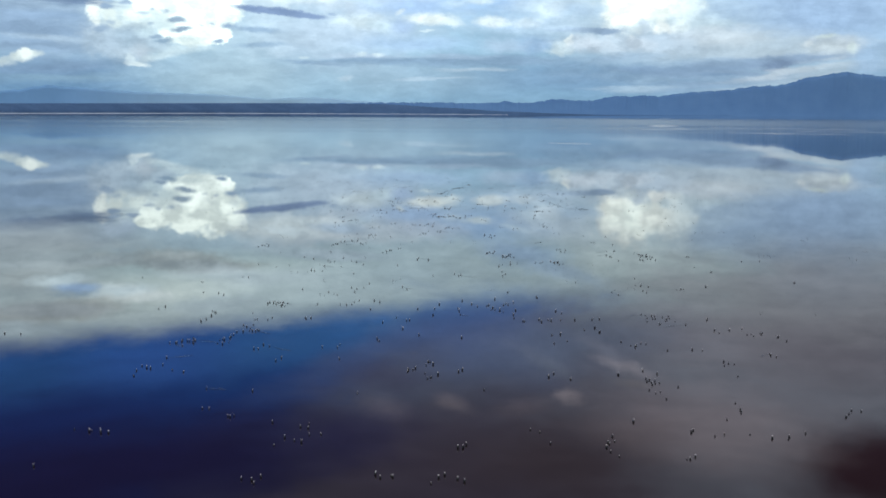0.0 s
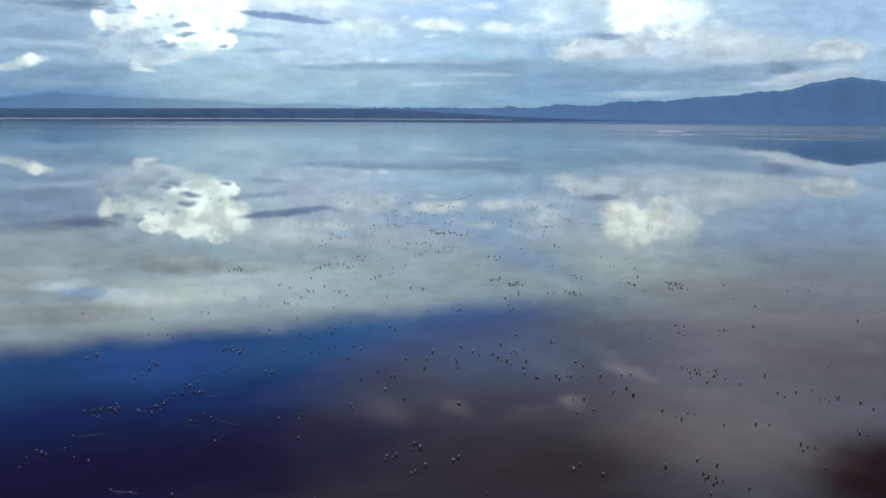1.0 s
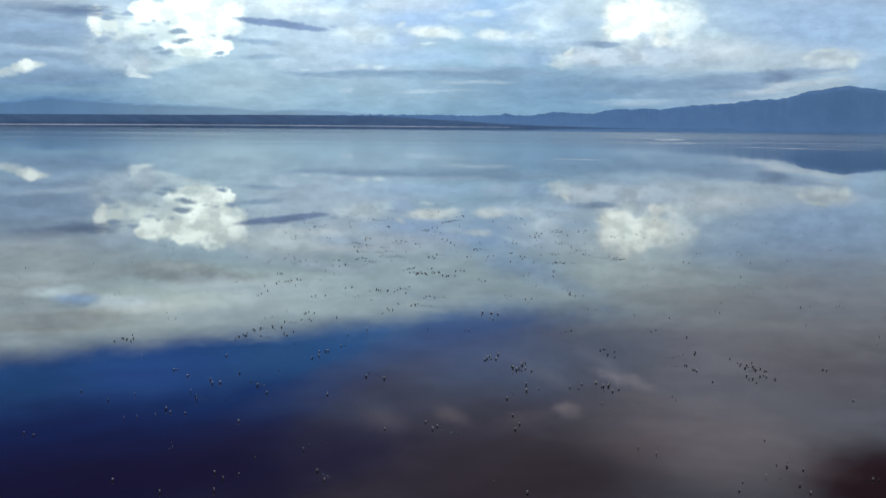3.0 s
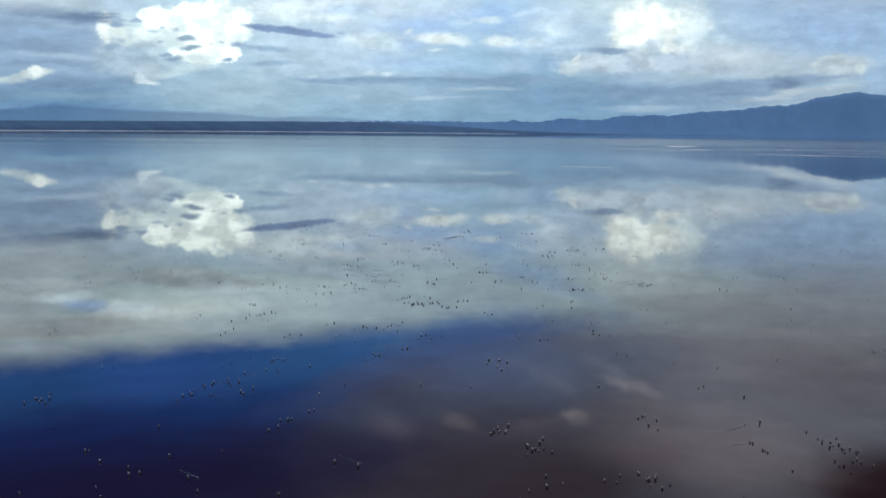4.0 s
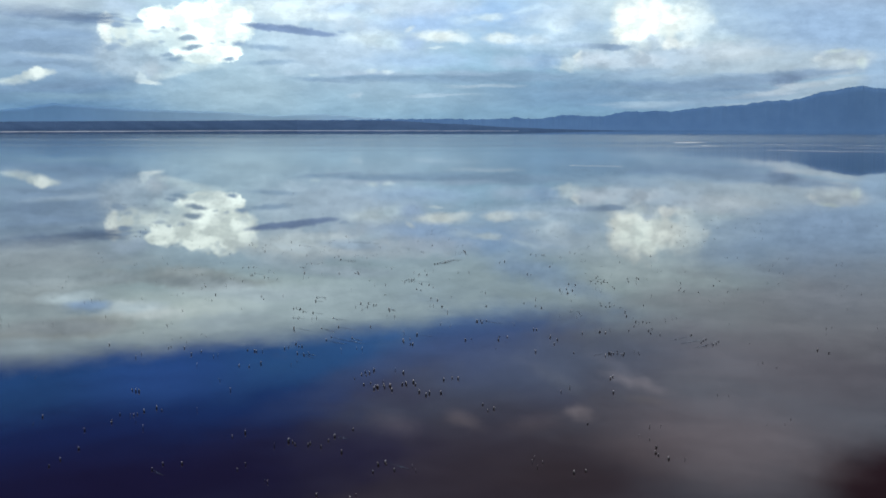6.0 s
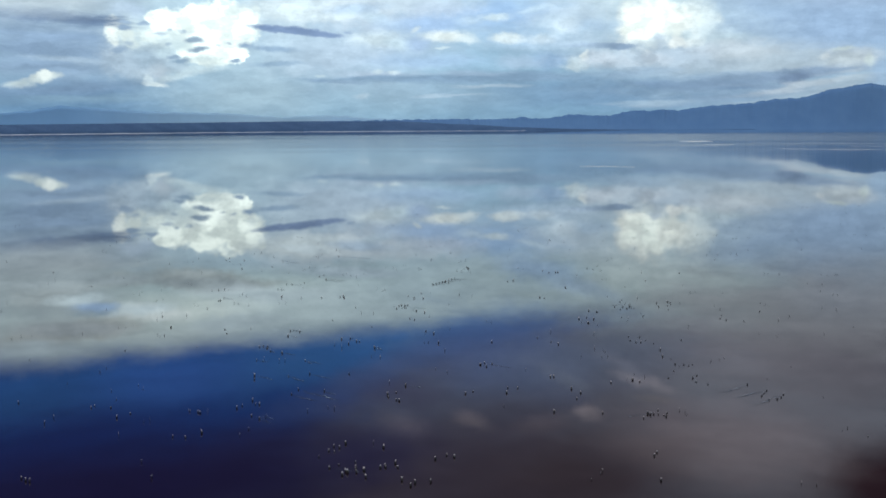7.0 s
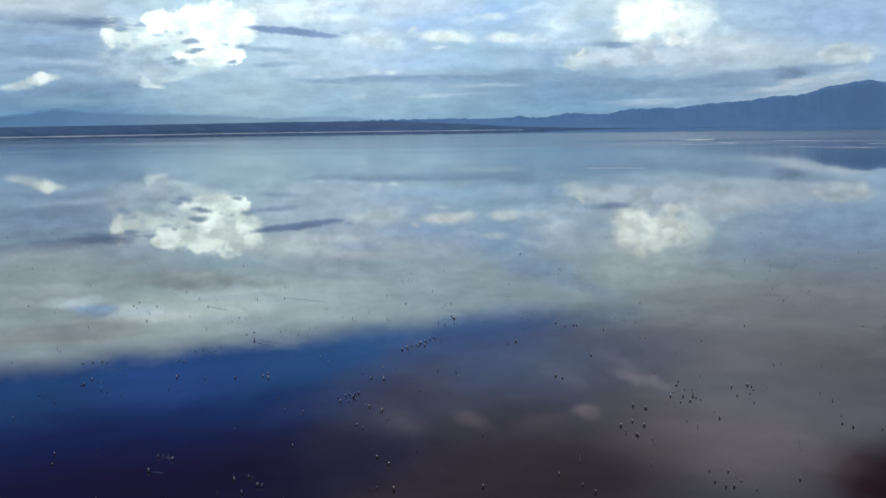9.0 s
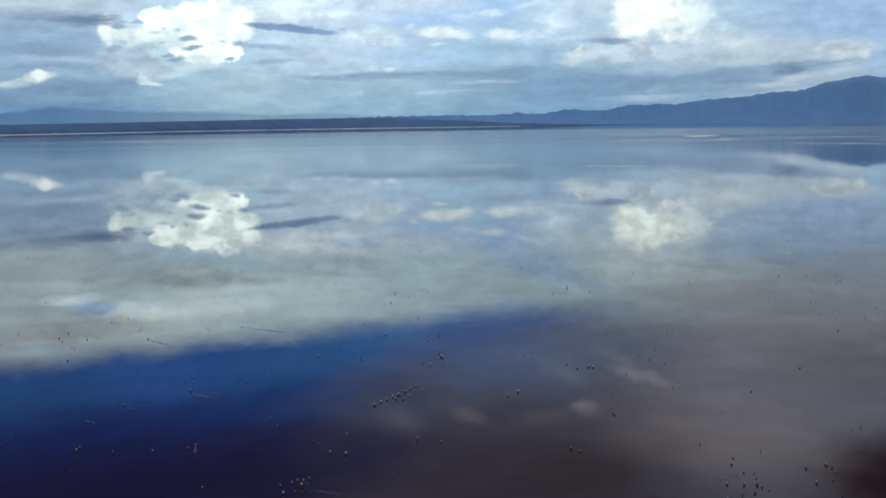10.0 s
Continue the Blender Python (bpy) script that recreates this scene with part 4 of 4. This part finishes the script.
def bird_material(name, low, high, rough):
    m, g, s, at = material(name)
    link(g, g.ramp(g.noise(at, 40.0, 4.0).outputs[0], [(0.35, low), (0.65, high)]), s, "Base Color")
    s.inputs["Roughness"].default_value = rough
    s.inputs["IOR"].default_value = 1.333
    return m


# the dark tone imitates a bird's mirrored silhouette, the pale one its lit top
BIRD_DARK = bird_material("bird_dark", (0.008, 0.008, 0.010), (0.024, 0.024, 0.028), 0.35)
BIRD_PALE = bird_material("bird_pale", (0.36, 0.33, 0.34), (0.62, 0.57, 0.58), 0.5)
FULL = [bird_meshes(k * 11 + 3, 0.034 + 0.005 * k) for k in range(4)]      # with a large pale top
BARE = [bird_meshes(k * 11 + 90, 0.022) for k in range(4)]     # hardly any pale top, for dark silhouettes
spots = []
drift = random.Random(12)


def flock(x, y, count, along, aside, turn):
    """A loose group of bird stand-ins round x, y; its two half widths in metres, and the turn of the first in degrees.
    """
    c, s = math.cos(radians(turn)), math.sin(radians(turn))
    for k in range(count):
        u = along * ((2 * k + 1) / count - 1 + drift.uniform(-0.3, 0.3))
        v = drift.gauss(0, 0.55) * aside
        spots.append((x + u * c, y + u * s + v))


flock(-8.0, 40.3, 3, 0.22, 0.39, 1)
flock(-0.2, 46.7, 5, 0.36, 1.06, 1)
flock(-5.9, 33.0, 4, 0.41, 0.43, 0)
flock(-1.6, 33.3, 4, 0.34, 0.33, 0)
flock(-5.3, 36.8, 4, 0.49, 0.93, 1)
flock(0.4, 33.0, 5, 0.56, 0.54, 0)
flock(6.5, 37.2, 6, 0.29, 1.82, 1)
flock(9.0, 35.3, 3, 0.24, 0.37, 1)
flock(12.5, 41.4, 4, 0.09, 1.70, 1)
flock(16.9, 40.8, 4, 0.57, 0.49, 37)
flock(9.6, 43.9, 3, 0.25, 0.75, 1)
flock(-4.7, 38.8, 5, 0.43, 0.89, 1)
flock(-12.9, 38.1, 4, 0.93, 0.56, 1)
flock(1.0, 36.5, 3, 0.20, 0.65, 1)
flock(10.2, 37.9, 4, 0.85, 0.85, 1)
flock(12.9, 37.6, 5, 1.06, 0.84, 1)
flock(-13.1, 53.7, 12, 0.74, 0.50, 1)
flock(-10.0, 56.4, 7, 0.49, 0.57, 1)
flock(-10.9, 54.6, 8, 0.24, 1.80, 1)
flock(-9.6, 64.5, 8, 0.46, 0.79, 1)
flock(-7.4, 60.0, 3, 0.32, 0.33, 1)
flock(-13.3, 59.9, 4, 0.26, 0.88, 1)
flock(-0.6, 48.4, 8, 1.20, 0.39, 53)
flock(-5.4, 64.9, 4, 0.52, 0.80, 1)
flock(13.2, 59.9, 9, 0.91, 1.34, 1)
flock(17.9, 55.6, 10, 0.93, 2.08, 1)
flock(9.8, 45.6, 6, 0.30, 0.56, 1)
flock(10.4, 53.3, 6, 0.65, 0.49, 1)
flock(4.2, 62.6, 6, 0.67, 2.00, 1)
flock(14.2, 49.3, 4, 0.29, 0.41, 1)
flock(-12.8, 47.0, 4, 1.17, 1.22, 1)
flock(-5.9, 69.2, 9, 2.65, 2.02, 56)
flock(-10.0, 65.1, 6, 0.59, 1.16, 2)
flock(3.9, 64.7, 10, 1.37, 1.14, 1)
flock(17.4, 84.9, 8, 0.82, 1.06, 2)
flock(12.9, 61.3, 5, 0.55, 0.54, 1)
flock(-10.5, 57.7, 3, 0.34, 0.44, 1)
flock(-1.3, 60.6, 7, 1.64, 2.04, 1)
flock(6.7, 59.5, 7, 1.40, 0.87, 1)
flock(-15.3, 93.1, 8, 0.44, 0.98, 2)
flock(-9.0, 94.1, 6, 0.25, 0.82, 2)
flock(-6.0, 99.3, 3, 0.45, 0.50, 2)
flock(-8.3, 96.3, 5, 0.80, 0.67, 2)
flock(-1.1, 102.8, 3, 0.24, 1.15, 2)
flock(-3.8, 90.1, 7, 1.54, 1.04, 53)
flock(4.7, 88.8, 6, 0.50, 1.14, 2)
flock(6.1, 86.6, 12, 0.52, 1.02, 2)
flock(11.1, 90.2, 6, 0.38, 1.04, 2)
flock(17.7, 87.3, 22, 0.73, 1.06, -40)
flock(9.8, 83.1, 8, 0.58, 0.73, -33)
flock(14.6, 86.8, 4, 0.58, 0.44, -73)
flock(-8.1, 83.5, 4, 0.59, 1.25, 2)
flock(0.7, 119.4, 8, 0.47, 1.09, 1)
flock(2.9, 118.3, 4, 0.58, 0.39, 1)
flock(-1.9, 110.6, 6, 0.89, 0.96, 1)
flock(-9.6, 114.6, 8, 1.58, 1.14, 47)
flock(11.6, 109.4, 4, 0.19, 1.28, 1)
flock(1.4, 107.9, 5, 0.56, 0.68, 1)
flock(-6.2, 101.5, 4, 0.40, 0.37, 1)
flock(5.5, 101.8, 4, 0.68, 0.31, 1)
flock(-0.2, 122.2, 6, 0.47, 0.86, -1)
flock(1.8, 120.2, 4, 0.41, 0.51, -0)
flock(12.8, 127.0, 9, 0.62, 0.89, -1)
flock(-4.7, 128.3, 5, 0.44, 1.15, -1)
flock(4.0, 121.0, 3, 0.62, 0.40, -0)
flock(15.9, 133.4, 4, 1.50, 1.17, -77)
flock(18.4, 130.0, 4, 1.14, 0.81, -62)
flock(-10.6, 118.9, 3, 0.43, 0.36, -0)
flock(-1.6, 142.7, 6, 0.78, 1.13, -2)
flock(-5.4, 145.7, 2, 0.20, 0.74, -2)
flock(5.8, 136.5, 5, 0.39, 0.58, -1)
flock(14.7, 142.2, 7, 0.66, 1.27, -2)
flock(-6.2, 140.9, 4, 0.31, 0.74, -1)
flock(16.1, 136.0, 4, 0.56, 0.34, -1)
flock(15.6, 153.5, 3, 0.84, 0.76, -2)
flock(18.4, 153.4, 4, 0.34, 1.27, -2)
flock(0.8, 153.5, 5, 0.65, 0.38, 35)
flock(-8.7, 161.4, 3, 0.37, 0.54, -2)
flock(19.1, 154.4, 4, 0.09, 0.95, -2)
flock(16.1, 153.7, 5, 0.84, 1.08, -56)
flock(-12.2, 157.3, 3, 0.72, 0.72, 81)
flock(0.8, 154.2, 4, 0.52, 0.34, 44)
flock(15.8, 152.8, 4, 0.55, 0.42, -2)
flock(12.5, 170.6, 4, 0.83, 0.73, -3)
flock(1.6, 157.6, 3, 1.01, 0.55, -49)
# eight in one slanting line, at the heads of their trails
spots += [(2.72 + 0.24 * k, 163.86 + 0.45 * k) for k in range(8)]
spots += [(ax, ay) for ax, ay, bx, by in TRAILS]


def loners(count, seed, near, far, first=0.0, last=10.0):
    """Bird stand-ins strewn on the water near to far ahead of the flight, between its two moments."""
    r = random.Random(seed)
    out = []
    while len(out) < count:
        t = r.uniform(first, last)
        ahead = near + (far - near) * r.random() ** 1.3
        x, y = SPEED_ASIDE * t + r.uniform(-0.46, 0.46) * ahead, SPEED_AHEAD * t + ahead
        for k in range(r.choice((1, 1, 1, 1, 2, 2, 3))):
            out.append((x + r.uniform(-0.5, 0.5) * k, y + r.uniform(-0.9, 0.9) * k))
    return out[:count]


spots += loners(130, 21, 30, 60, 0.0, 2.5) + loners(110, 22, 30, 60, 2.0, 7.0) + loners(110, 23, 30, 64, 6.5, 10.0)
# those beside the flight line stand alone, the others are one scatter
spots.sort(key=lambda p: abs(p[0] - 0.05 * p[1]))


def bird_kind(n, x, y):
    """Pale-topped over the dark water to one side, mostly coloured as dark silhouettes to the other."""
    return (FULL if x - 0.05 * y < 6 or n % 5 == 0 else BARE)[n % 4]


for n, (x, y) in enumerate(spots[:296]):
    base = new("bird_stand_in")
    base.empty_display_size = 0.1
    kind = bird_kind(n, x, y)
    tagged(base, "splash-shaped stand-in for a pale bird and its dark reflection on the lake" if kind in FULL else "splash-shaped stand-in for a bird seen dark against the still lake",
           "splash", "splashes on the lake")
    wide = rng.uniform(0.40, 0.70) * (1.0 if kind in FULL else 1.25)
    base.matrix_world = pose(x, y, 0, 0, 0, rng.uniform(0, 360)) @ Matrix.Diagonal((wide, wide, wide * rng.uniform(0.8, 1.1), 1))
    for name, me in zip(("crown", "cap"), kind):
        piece = new(name, me)
        piece.parent = base


def bird_field(near, far):
    """The other bird stand-ins, as one scatter; farther ones slimmed to look faint from the camera."""
    verts, faces, which = [], [], []
    for n, (x, y) in enumerate(near + far):
        wide = rng.uniform(0.34, 0.6) if n < len(near) else rng.uniform(0.12, 0.24)
        tall = wide * rng.uniform(0.9, 1.3) if n < len(near) else rng.uniform(0.35, 0.9)
        for k, me in enumerate(bird_kind(n, x, y)):
            first = len(verts)
            verts += [(x + v.co.x * wide, y + v.co.y * wide, v.co.z * tall) for v in me.vertices]
            faces += [tuple(first + i for i in p.vertices) for p in me.polygons]
            which += [k] * len(me.polygons)
    ob = mesh_object("bird_stand_ins", verts, faces, BIRD_DARK, True)
    ob.data.materials.append(BIRD_PALE)
    ob.data.polygons.foreach_set("material_index", which)
    return tagged(ob, "scattered small stand-ins for birds far out on the lake", "splashes", kind="stuff")


bird_field(spots[296:], loners(480, 57, 60, 190, 0.0, 6.0) + loners(420, 58, 60, 170, 5.0, 10.0))

# broken ripples behind some of them, trailing towards the flight line
HEADS = (random.Random(8).sample([p for p in spots if 50 < p[1] < 190 and p[0] < 0.05 * p[1]], 30)
         + random.Random(9).sample([p for p in spots if 50 < p[1] < 190 and p[0] > 0.05 * p[1] + 6], 10))
for i, (x, y) in enumerate(HEADS):
    side = 1 if x < 0.05 * y + 4 else -1
    far = rng.uniform(0.5, 1.5)
    ob = streak("ripple_trail", (x + 0.08 * side, y), (x + side * far, y - far * rng.uniform(0.3, 1.0)), rng.uniform(0.12, 0.22), 0.015, RUFFLE,
                rng.uniform(-0.1, 0.1), 30, 200 + i * 1.7)
    tagged(ob, "short trail of broken ripples on the glassy lake", "ripples", "ripple trails on the lake")
